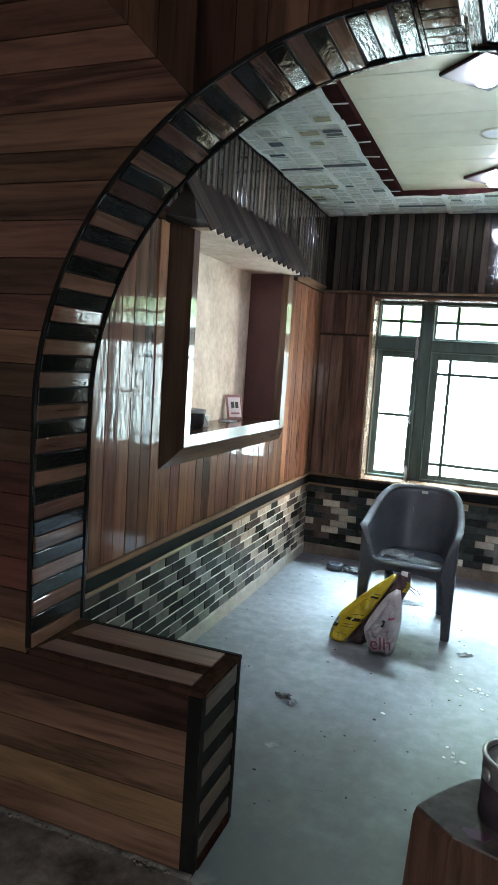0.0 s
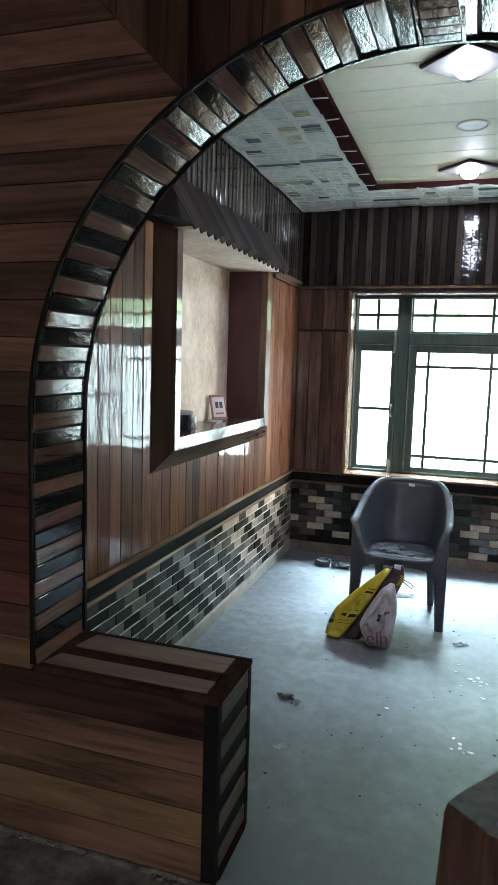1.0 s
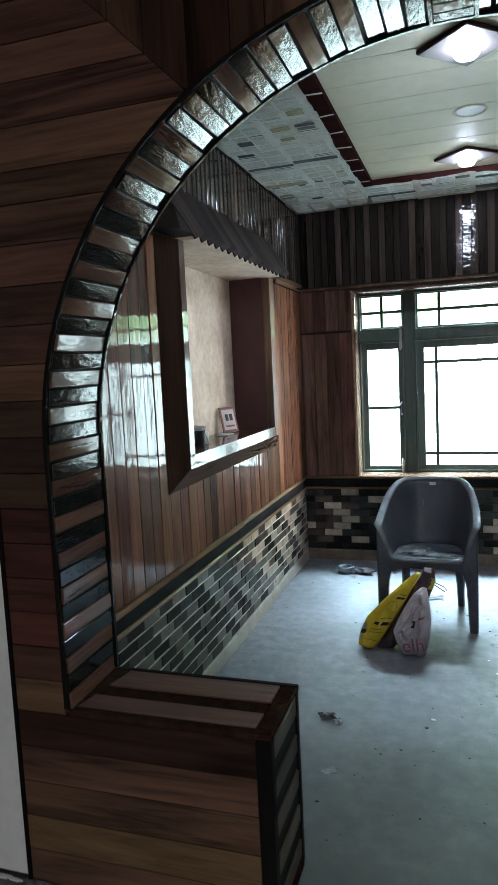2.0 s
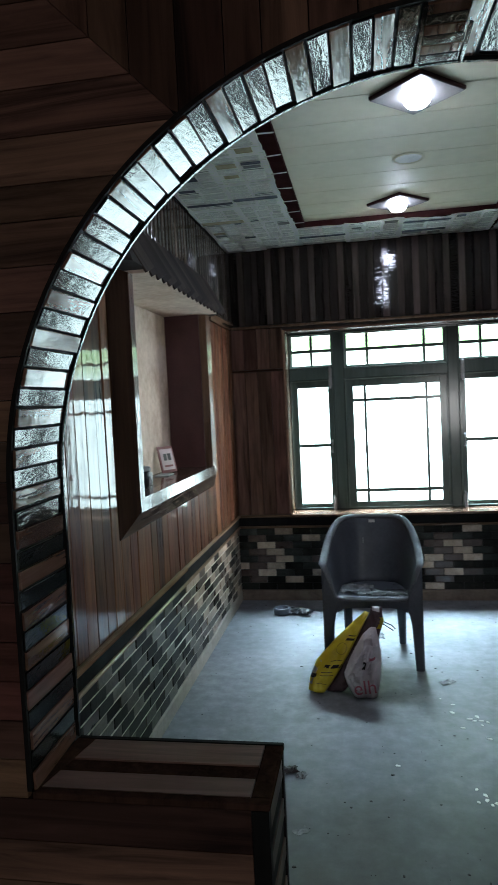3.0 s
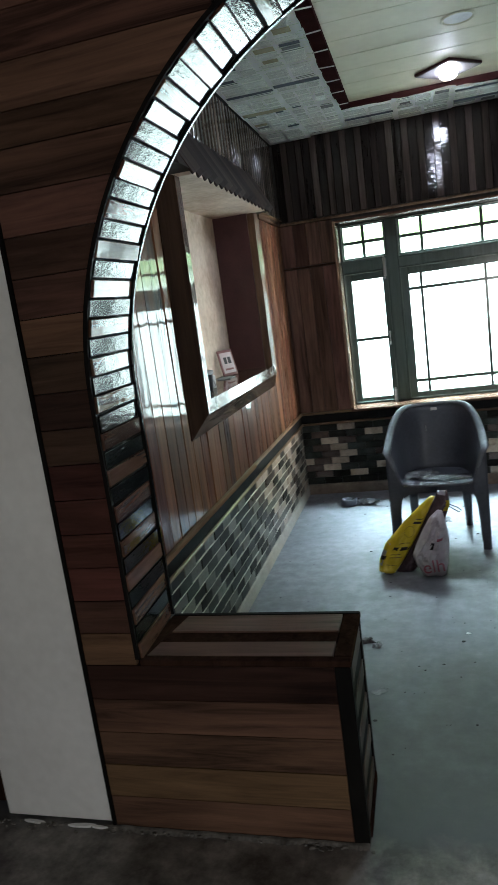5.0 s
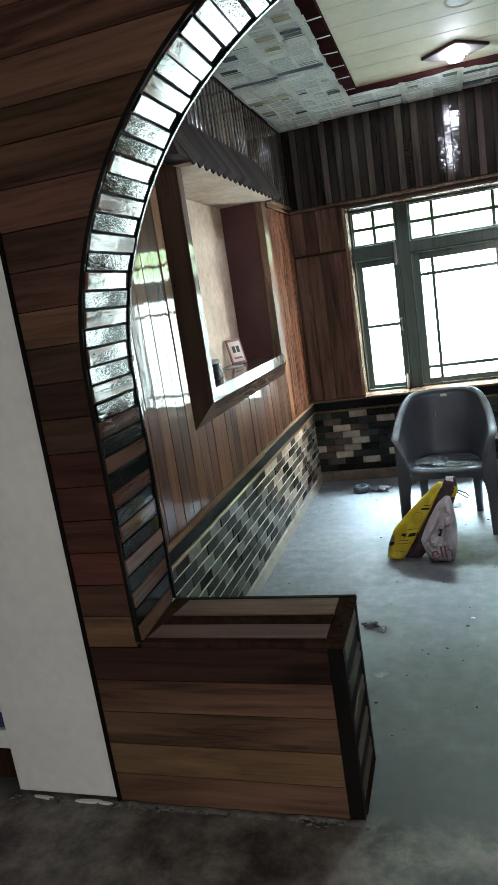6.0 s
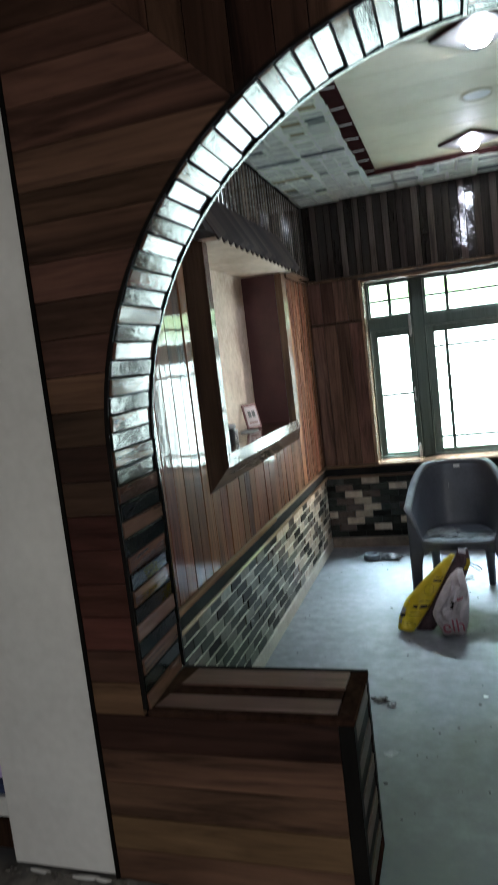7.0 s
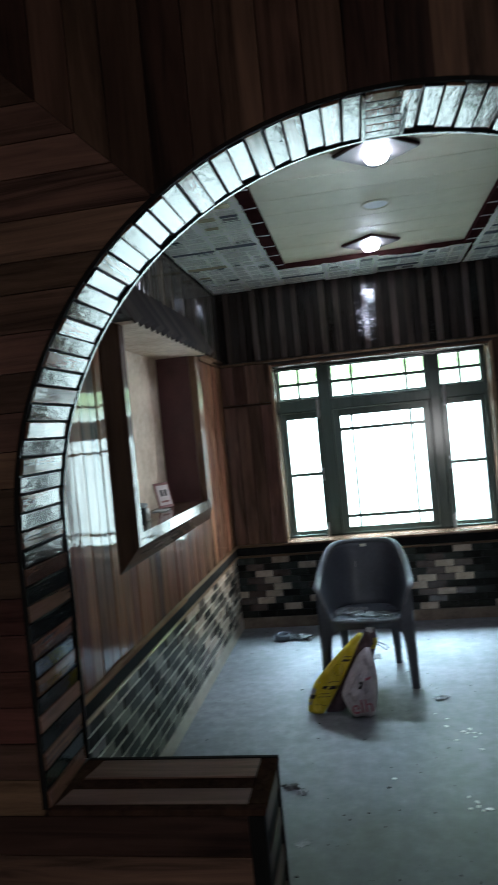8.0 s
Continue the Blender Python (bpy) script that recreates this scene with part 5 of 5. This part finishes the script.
part("handle_ear", lathe([(0.016, 0.0), (0.016, 0.004), (0.010, 0.007), (0.006, 0.008)], 20, m=pose(-0.074, -0.046, 0.122, 0, -90, 32)), STEEL, can)

# ---- things beyond the pier ----
single("brown_board", one_box(-2.80, -2.00, 1.765, 2.10, 0.0, 0.115, bevel=0.004), CASING, "dark brown timber board lying on the floor", "board")
t = thing("white_box", "flat white box with dark print marks on a brown board", "box", at=(-2.40, 1.92, 0.115))
part("box_body", one_box(-0.37, 0.385, -0.145, 0.15, 0.0005, 0.078, bevel=0.004), WHITEP, t)
for i in range(7):
    part("print_mark", one_box(-0.28 + 0.09 * i, -0.25 + 0.09 * i, -0.1475, -0.1455, 0.02 + 0.025 * (i % 2), 0.027 + 0.025 * (i % 2)), INK, t)
single("navy_cloth", one_box(-2.76, -2.02, 1.78, 2.06, 0.194, 0.232, bevel=0.012), NAVY, "folded navy cloth on a white box", "cloth")
single("lavender_bundle", bag([(-2.39, 1.92, 0.233), (-2.39, 1.92, 0.38), (-2.39, 1.92, 0.52)], (0.13, 0.13, 0.06), (0.36, 0.35, 0.2), (1, 0, 0), LAV, 6, 0.012), LAV, "soft lavender cloth bundle on a folded navy cloth", "bundle", smooth=True)
flake = prism(bmesh.new(), [(-0.10, 0.0), (-0.05, 0.012), (0.03, 0.015), (0.09, 0.010), (0.11, 0.0), (0.04, -0.012), (-0.06, -0.010)], 2, 0.0, 0.008)
flake_me = mesh_of("plaster_flake", flake, PLASTER_W)
for x, y, s in ((-1.86, 1.680, 0.4), (-1.68, 1.678, 0.5), (-1.615, 1.676, 0.3)):
    ob = tagged(new("plaster_flake", flake_me), "broken white plaster flake at the foot of the pier", "plaster flake", "plaster flakes by the pier")
    ob.matrix_basis = pose(x, y, 0, 0, 0, rng.uniform(-6, 6)) @ Matrix.Diagonal((s, s, 1, 1))

# ---- planks of the front wall ----
joints = [0.004, 0.117, 0.233, 0.350, 0.466, 0.583] + [0.583 + 0.1072 * i for i in range(1, 11)] + [1.7675, 1.880, 1.994, 2.107, 2.198, 2.316, 2.435, 2.535, 2.643, 2.755, 2.865, TOP]
G = 0.0016
MIT = 1.45


def plank_outline(z0, z1):
    """Outline (x, z) of a front plank between the outer trim and the arch or the mitre."""
    zs = [z0 + (z1 - z0) * i / 6 for i in range(7)]
    edge = []
    for z in zs:
        xa = min(arch_x(z) - 0.012 if z < SPRING + B - 0.02 else 9.0, MIT - z)
        edge.append((xa, z))
    return [(WOOD_L, z0)] + edge + [(WOOD_L, z1)]


def hplank(poly, mat):
    o = part("plank", prism(bmesh.new(), poly, 1, FY + rng.uniform(0, 0.0015), FY + 0.0205), mat, arch_wall)
    return o


for z0, z1 in zip(joints, joints[1:]):
    if z1 - z0 < 0.02:
        continue
    a, c = z0 + G, z1 - G
    tone = FRONT_GOLD if abs(z0 - 1.548) < 0.01 or abs(z0 - 0.583) < 0.01 else FRONT_RED if 0.78 < z0 < 1.18 else FRONT_H
    if z1 <= 0.584:
        hplank([(WOOD_L, a), (BLOCK_X - 0.047, a), (BLOCK_X - 0.047, c), (WOOD_L, c)], FRONT_GOLD if 0.11 < z0 < 0.12 else FRONT_H)
    else:
        if MIT - c < WOOD_L + 0.01:
            continue
        hplank(plank_outline(a, c), tone)
RISE = [TOP, 2.865, 2.755, 2.643, 2.535, 2.435, 2.316, 2.198, 2.107, 1.994, 1.880, 1.7675, 1.655, 1.542, 1.430]
for i in range(0, 14):
    x0, x1 = MIT - RISE[i], MIT - RISE[i + 1]
    for side in (0, 1):
        a, c = x0 + G, x1 - G
        pts = [a + (c - a) * q / 6 for q in range(7)]
        low = []
        for x in pts:
            zb = MIT - x + 0.002
            if abs(x - XC) < A and arch_x(SPRING + 0.001) is not None:
                zb = max(zb if x < -0.6 else 0, arch_z(x) + 0.012)
            low.append((x, zb))
        if min(p[1] for p in low) > TOP - 0.02:
            continue
        poly = [(x, min(z, TOP - 0.001)) for x, z in low] + [(c, TOP), (a, TOP)]
        if side:
            if x1 > XC - 0.02:
                continue
            poly = [(2 * XC - x, z) for x, z in poly][::-1]
        part("plank", prism(bmesh.new(), poly, 1, FY + rng.uniform(0, 0.0015), FY + 0.0205), FRONT_V, arch_wall)

# black trims of the front: outer edge, arch edge, bench wall corner
part("edge_trim", one_box(WOOD_L - 0.013, WOOD_L - 0.001, FY - 0.006, FY + 0.03, 0.0, TOP), TRIM_D, arch_wall, "black edge strip")


def arch_path(inset=0.0):
    pts = [(XJ + inset, BLOCK_Z + 0.002), (XJ + inset, 1.0), (XJ + inset, SPRING)]
    for i in range(1, 64):
        a = math.pi * i / 64
        pts.append((XC - (A - inset) * math.cos(a), SPRING + (B - inset) * math.sin(a)))
    pts += [(XR - inset, SPRING), (XR - inset, 0.0)]
    return pts


def arch_strip(o0, o1, y0, y1, mat, label):
    """A strip that follows the arch between two offsets from its edge."""
    bm_ = bmesh.new()
    pa, pb = arch_path(o0), arch_path(o1)
    rg_ = []
    for (xa, za), (xb, zb) in zip(pa, pb):
        rg_.append([bm_.verts.new(p) for p in ((xa, y0, za), (xb, y0, zb), (xb, y1, zb), (xa, y1, za))])
    for a, b in zip(rg_, rg_[1:]):
        for q in range(4):
            bm_.faces.new((a[q], a[(q + 1) % 4], b[(q + 1) % 4], b[q]))
    bm_.faces.new(rg_[0])
    bm_.faces.new(rg_[-1])
    return part("arch_trim", bm_, mat, arch_wall, label)


arch_strip(-0.011, 0.001, FY - 0.004, FY + 0.005, TRIM_D, "black strip round the arch")
arch_strip(-0.016, 0.003, BY - 0.007, BY + 0.004, ARCH_D, "glossy black border of the arch lining")
arch_strip(-0.020, -0.008, FY + 0.006, BY - 0.008, TRIM_D, "black backing of the arch lining")

# lining boards across the arch, brown and black by turns
path = arch_path(0.0)
pts = []
for (xa, za), (xb, zb) in zip(path, path[1:]):
    n_ = max(1, int(math.hypot(xb - xa, zb - za) / 0.004))
    pts += [(xa + (xb - xa) * q / n_, za + (zb - za) * q / n_) for q in range(n_)]
cum = [0.0]
for p, q in zip(pts, pts[1:]):
    cum.append(cum[-1] + math.hypot(q[0] - p[0], q[1] - p[1]))
PITCH = 0.0545
board_l = mesh_of("board", one_box(-0.0246, 0.0246, -0.147, 0.141, -0.008, 0.0015, bevel=0.002), ARCH_L)
board_d = mesh_of("board", one_box(-0.0246, 0.0246, -0.147, 0.141, -0.008, -0.0005, bevel=0.002), ARCH_D)
i = 0
s = 0.02
while s < cum[-1] - 0.03:
    j = min(int(np.searchsorted(cum, s)), len(pts) - 2)
    dx, dz = pts[min(j + 4, len(pts) - 1)][0] - pts[max(j - 4, 0)][0], pts[min(j + 4, len(pts) - 1)][1] - pts[max(j - 4, 0)][1]
    ln = math.hypot(dx, dz)
    tx, tz = dx / ln, dz / ln
    x, z = pts[j]
    if not (abs(x - XC) < 0.058 and z > 2):
        # local x along the arch, local z into the opening
        m = Matrix(((tx, 0, tz, x), (0, 1, 0, (FY + BY) / 2 + 0.002), (tz, 0, -tx, z), (0, 0, 0, 1)))
        if abs(m.to_3x3().determinant()) > 0.5:
            share("board", board_l if i % 2 == 0 else board_d, arch_wall, m @ pose(0, 0, 0, rng.uniform(-3.0, 0.0), rng.uniform(-2.2, 2.2), rng.uniform(-0.5, 0.5)))
    i += 1
    s += PITCH
for q in range(6):
    y0 = FY + 0.016 + q * 0.0475
    part("key_board", one_box(XC - 0.052, XC + 0.052, y0, y0 + 0.044, arch_z(XC) - 0.003, arch_z(XC) + 0.008, bevel=0.002), ARCH_L if q % 2 == 0 else ARCH_D, arch_wall)
for sx in (-1, 1):
    part("key_strip", one_box(XC + sx * 0.058 - 0.005, XC + sx * 0.058 + 0.005, FY + 0.012, BY - 0.009, arch_z(XC) - 0.006, arch_z(XC) + 0.006), ARCH_D, arch_wall)

# low bench wall: post, top slats, end slats
part("corner_post", one_box(BLOCK_X - 0.045, BLOCK_X, FY - 0.003, FY + 0.030, 0.0, BLOCK_Z - 0.02), TRIM_D, arch_wall, "black corner post")
part("corner_post", one_box(BLOCK_X - 0.012, BLOCK_X, BY - 0.022, BY + 0.002, 0.0, BLOCK_Z - 0.02), TRIM_D, arch_wall, "black corner post")
part("top_border", one_box(XJ + 0.002, BLOCK_X + 0.003, FY - 0.004, FY + 0.026, BLOCK_Z - 0.0195, BLOCK_Z, bevel=0.003), CASING, arch_wall, "black border of the bench top")
part("top_border", one_box(XJ + 0.002, BLOCK_X + 0.003, BY - 0.016, BY + 0.004, BLOCK_Z - 0.0195, BLOCK_Z, bevel=0.003), TRIM_D, arch_wall, "black border of the bench top")
part("top_border", one_box(BLOCK_X - 0.050, BLOCK_X + 0.003, FY + 0.0265, BY - 0.0165, BLOCK_Z - 0.0195, BLOCK_Z - 0.0005, bevel=0.003), CASING, arch_wall, "dark brown border of the bench top")
bm = prism(bmesh.new(), [(XJ + 0.002, FY + 0.0265), (XJ + 0.012, FY + 0.0265), (XJ + 0.06, BY - 0.0165), (XJ + 0.002, BY - 0.0165)], 2, BLOCK_Z - 0.0155, BLOCK_Z - 0.0005)
part("top_border", bm, CASING, arch_wall)
for y0, y1, mt, dz in ((FY + 0.028, FY + 0.112, SLAT_L, 0.0), (FY + 0.115, FY + 0.178, CASING, -0.004), (FY + 0.181, BY - 0.019, SLAT_L, 0.0)):
    f_a, f_b = (y0 - FY - 0.0265) / 0.267, (y1 - FY - 0.0265) / 0.267
    bm = prism(bmesh.new(), [(XJ + 0.014 + 0.048 * f_a, y0), (BLOCK_X - 0.052, y0), (BLOCK_X - 0.052, y1), (XJ + 0.014 + 0.048 * f_b, y1)], 2, BLOCK_Z - 0.0155, BLOCK_Z - 0.001 + dz)
    part("top_slat", bm, mt, arch_wall)
z = 0.035
q = 0
while z < BLOCK_Z - 0.06:
    part("end_slat", one_box(BLOCK_X - 0.0155, BLOCK_X - (0.002 if q % 2 == 0 else 0.006), FY + 0.032, BY - 0.024, z, z + 0.056, bevel=0.0015), SLAT_E if q % 2 == 0 else TRIM_D, arch_wall)
    z += 0.0595
    q += 1
part("end_slat", one_box(BLOCK_X - 0.0155, BLOCK_X - 0.002, FY + 0.032, BY - 0.024, z, BLOCK_Z - 0.021), SLAT_E, arch_wall)
part("base_strip", one_box(BLOCK_X - 0.0155, BLOCK_X + 0.004, FY + 0.031, BY - 0.023, 0.0, 0.032), CASING, arch_wall, "brown base strip")
# crumbling mortar along the foot of the front wall
bm = bmesh.new()
ridge = []
for i in range(241):
    x = -1.60 + (BLOCK_X + 1.60) * i / 240
    wv = 0.5 + 0.5 * noise.noise(Vector((x * 11, 0.3, 1.7)))
    hz = 0.004 + 0.011 * (0.5 + 0.5 * noise.noise(Vector((x * 17, 4.3, 0.2))))
    d_ = 0.004 + 0.020 * wv + 0.012 * abs(noise.noise(Vector((x * 60, 1.1, 2.2))))
    ridge.append([bm.verts.new(p) for p in ((x, FY - 0.004, 0.0005), (x, FY - 0.004, hz), (x, FY - 0.004 - d_ * 0.45, hz * 0.8), (x, FY - 0.004 - d_, 0.0005))])
for a, b in zip(ridge, ridge[1:]):
    for q in range(4):
        bm.faces.new((a[q], a[(q + 1) % 4], b[(q + 1) % 4], b[q]))
bm.faces.new(ridge[0])
bm.faces.new(ridge[-1])
for i in range(120):
    x = rng.uniform(-2.0, BLOCK_X + 0.02)
    y = FY - 0.004 - abs(rng.gauss(0, 0.016))
    s = rng.uniform(0.0015, 0.006)
    prism(bm, [(x + s * rng.uniform(0.6, 2.4) * math.cos(q), y + s * rng.uniform(0.3, 1.1) * math.sin(q)) for q in (0, 1.0, 2.1, 3.1, 4.2, 5.2)], 2, 0.0, rng.uniform(0.002, 0.008))
tagged(new("mortar_crumbs", mesh_of("mortar_crumbs", bm, surface("mortar", (0.055, 0.051, 0.045), (0.17, 0.158, 0.14), scale=20, rough=0.9))), "crumbled grey mortar along the foot of the timber wall", "mortar", kind="stuff")

# ---- left wall planks, slats and bricks ----
y = BY + 0.004
while y < FW - 0.03:
    w_ = rng.uniform(0.090, 0.108)
    y1 = min(y + w_, FW - 0.024)
    spans = [(0.708, 2.210)]
    if y1 > OUTR[0] and y < OUTR[1]:
        spans = [(0.708, OUTR[2] + 0.02)]
        if y < OUTR[0] + 0.001 or y1 > OUTR[1] - 0.001:
            spans = [(0.708, 2.210)]
    for z0, z1 in spans:
        h_ = (y1 - y) / 2 - 0.0012
        part("plank", one_box(-0.0215, rng.uniform(-0.001, 0.001), -h_, h_, z0, z1, bevel=0.0022, m=pose(LW + 0.0245, (y + y1) / 2, 0, 0, rng.uniform(-0.12, 0.12), rng.uniform(-1.0, 1.0))), WALL_V, wall_left)
    y = y1
y, q = BY + 0.004, 0
while y < FW - 0.03:
    w_ = 0.036 if q % 2 == 0 else 0.031
    y1 = min(y + w_, FW - 0.024)
    part("slat", one_box(LW + 0.001, LW + (0.022 if q % 2 == 0 else 0.027), y + 0.001, y1 - 0.001, 2.273, 2.8215, bevel=0.002), UPPER_L if q % 2 == 0 else UPPER_S, wall_left)
    y, q = y1, q + 1
# window wall
for x0, x1 in ((LW + 0.026, WX0 - 0.014), (WX1 + 0.014, RW - 0.004)):
    n_ = 4
    for i in range(n_):
        a, c = x0 + (x1 - x0) * i / n_, x0 + (x1 - x0) * (i + 1) / n_
        for z0, z1 in ((0.708, 1.868), (1.888, 2.210)):
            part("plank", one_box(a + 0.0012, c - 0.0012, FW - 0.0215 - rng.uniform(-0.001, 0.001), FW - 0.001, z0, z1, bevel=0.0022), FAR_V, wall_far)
    part("joint_strip", one_box(x0, x1, FW - 0.026, FW - 0.001, 1.872, 1.884), CASING, wall_far)
x, q = LW + 0.04, 0
while x < RW - 0.03:
    w_ = 0.064 if q % 2 == 0 else 0.050
    x1 = min(x + w_, RW - 0.004)
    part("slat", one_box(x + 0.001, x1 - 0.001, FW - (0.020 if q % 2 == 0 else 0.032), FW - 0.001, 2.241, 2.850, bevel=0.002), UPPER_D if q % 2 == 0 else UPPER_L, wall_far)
    x, q = x1, q + 1

BL, BH = 0.1475, 0.0566


def brick_kind(u, row, r):
    """Light diamonds with brown hearts on a dark ground."""
    v = (u / 5.0 + 0.28) % 1.0 * 5.0 - 2.5
    d = abs(v) * 1.75 + abs(row - 3.9)
    if r.random() < 0.10:
        return r.choice((0, 1, 2, 3))
    if d < 1.3:
        return 3
    if d < 3.0:
        return 2
    if d < 3.9:
        return 3 if r.random() < 0.5 else 1
    return 2 if (d > 5.4 and r.random() < 0.3) else (0 if r.random() < 0.7 else 1)


def side_kind(u, row, r):
    """Sheen-grey and green bricks by turns, passing into tan and brown diamonds towards the window."""
    if u < 12.5 + 0.6 * (4 - row) + r.uniform(-1, 1):
        if u < 2.6 and row > 4:
            return 0 if r.random() < 0.8 else 3
        return (4 if r.random() < 0.8 else 1) if (int(u) + row // 2) % 2 == 0 else r.choice((0, 1, 1))
    d = abs((u + 0.5 * row) % 3.0 - 1.5)
    return (2 if r.random() < 0.85 else 4) if d < 0.78 else r.choice((0, 3, 3))


brick_mats = (BRICK_D, BRICK_M, BRICK_L, BRICK_B, BRICK_G)


def lay_bricks(parent, start, end, z0, rows, put, pick):
    """Running bond from start to end along a wall. put(u, z) gives a brick's pose."""
    r = random.Random(17)
    cache = {}
    for row in range(rows):
        u = start - (row % 2) * BL * 0.5
        while u < end - 0.01:
            a, c = max(u, start), min(u + BL, end)
            if c - a > 0.02:
                kind = pick((u - start) / BL + (0.5 if row % 2 else 0), row, r)
                key = (kind, round(c - a, 3))
                if key not in cache:
                    h = (c - a) / 2 - 0.0016
                    cache[key] = mesh_of("brick", one_box(-h, h, 0.0, 0.011, -BH / 2 + 0.0016, BH / 2 - 0.0016, bevel=0.0018), brick_mats[kind])
                share("brick", cache[key], parent, put((a + c) / 2, z0 + (row + 0.5) * BH, r))
            u += BL


ROWS_N = 9
lay_bricks(wall_left, BY + 0.01, FW - 0.014, 0.0875, ROWS_N, lambda u, z, r: pose(LW + 0.001, u, z, r.uniform(-0.2, 0.2), 0, -90) @ pose(0, r.uniform(0, 0.008), 0, 0, 0, r.uniform(-1.2, 0.4)), side_kind)
lay_bricks(wall_far, LW + 0.014, RW - 0.01, 0.0875, ROWS_N, lambda u, z, r: pose(u, FW - 0.001, z, 0, 0, 180) @ pose(0, r.uniform(0, 0.003), 0, 0, 0, r.uniform(-0.5, 0.5)), brick_kind)
# pale strips between the left wall's courses, painting the lit top edges of the bricks
for row in range(1, ROWS_N):
    z = 0.0875 + row * BH
    part("mortar_joint", one_box(LW + 0.0015, LW + 0.0165, BY + 0.011, FW - 0.016, z - 0.0026, z + 0.0026), EDGE_LIGHT, wall_left)
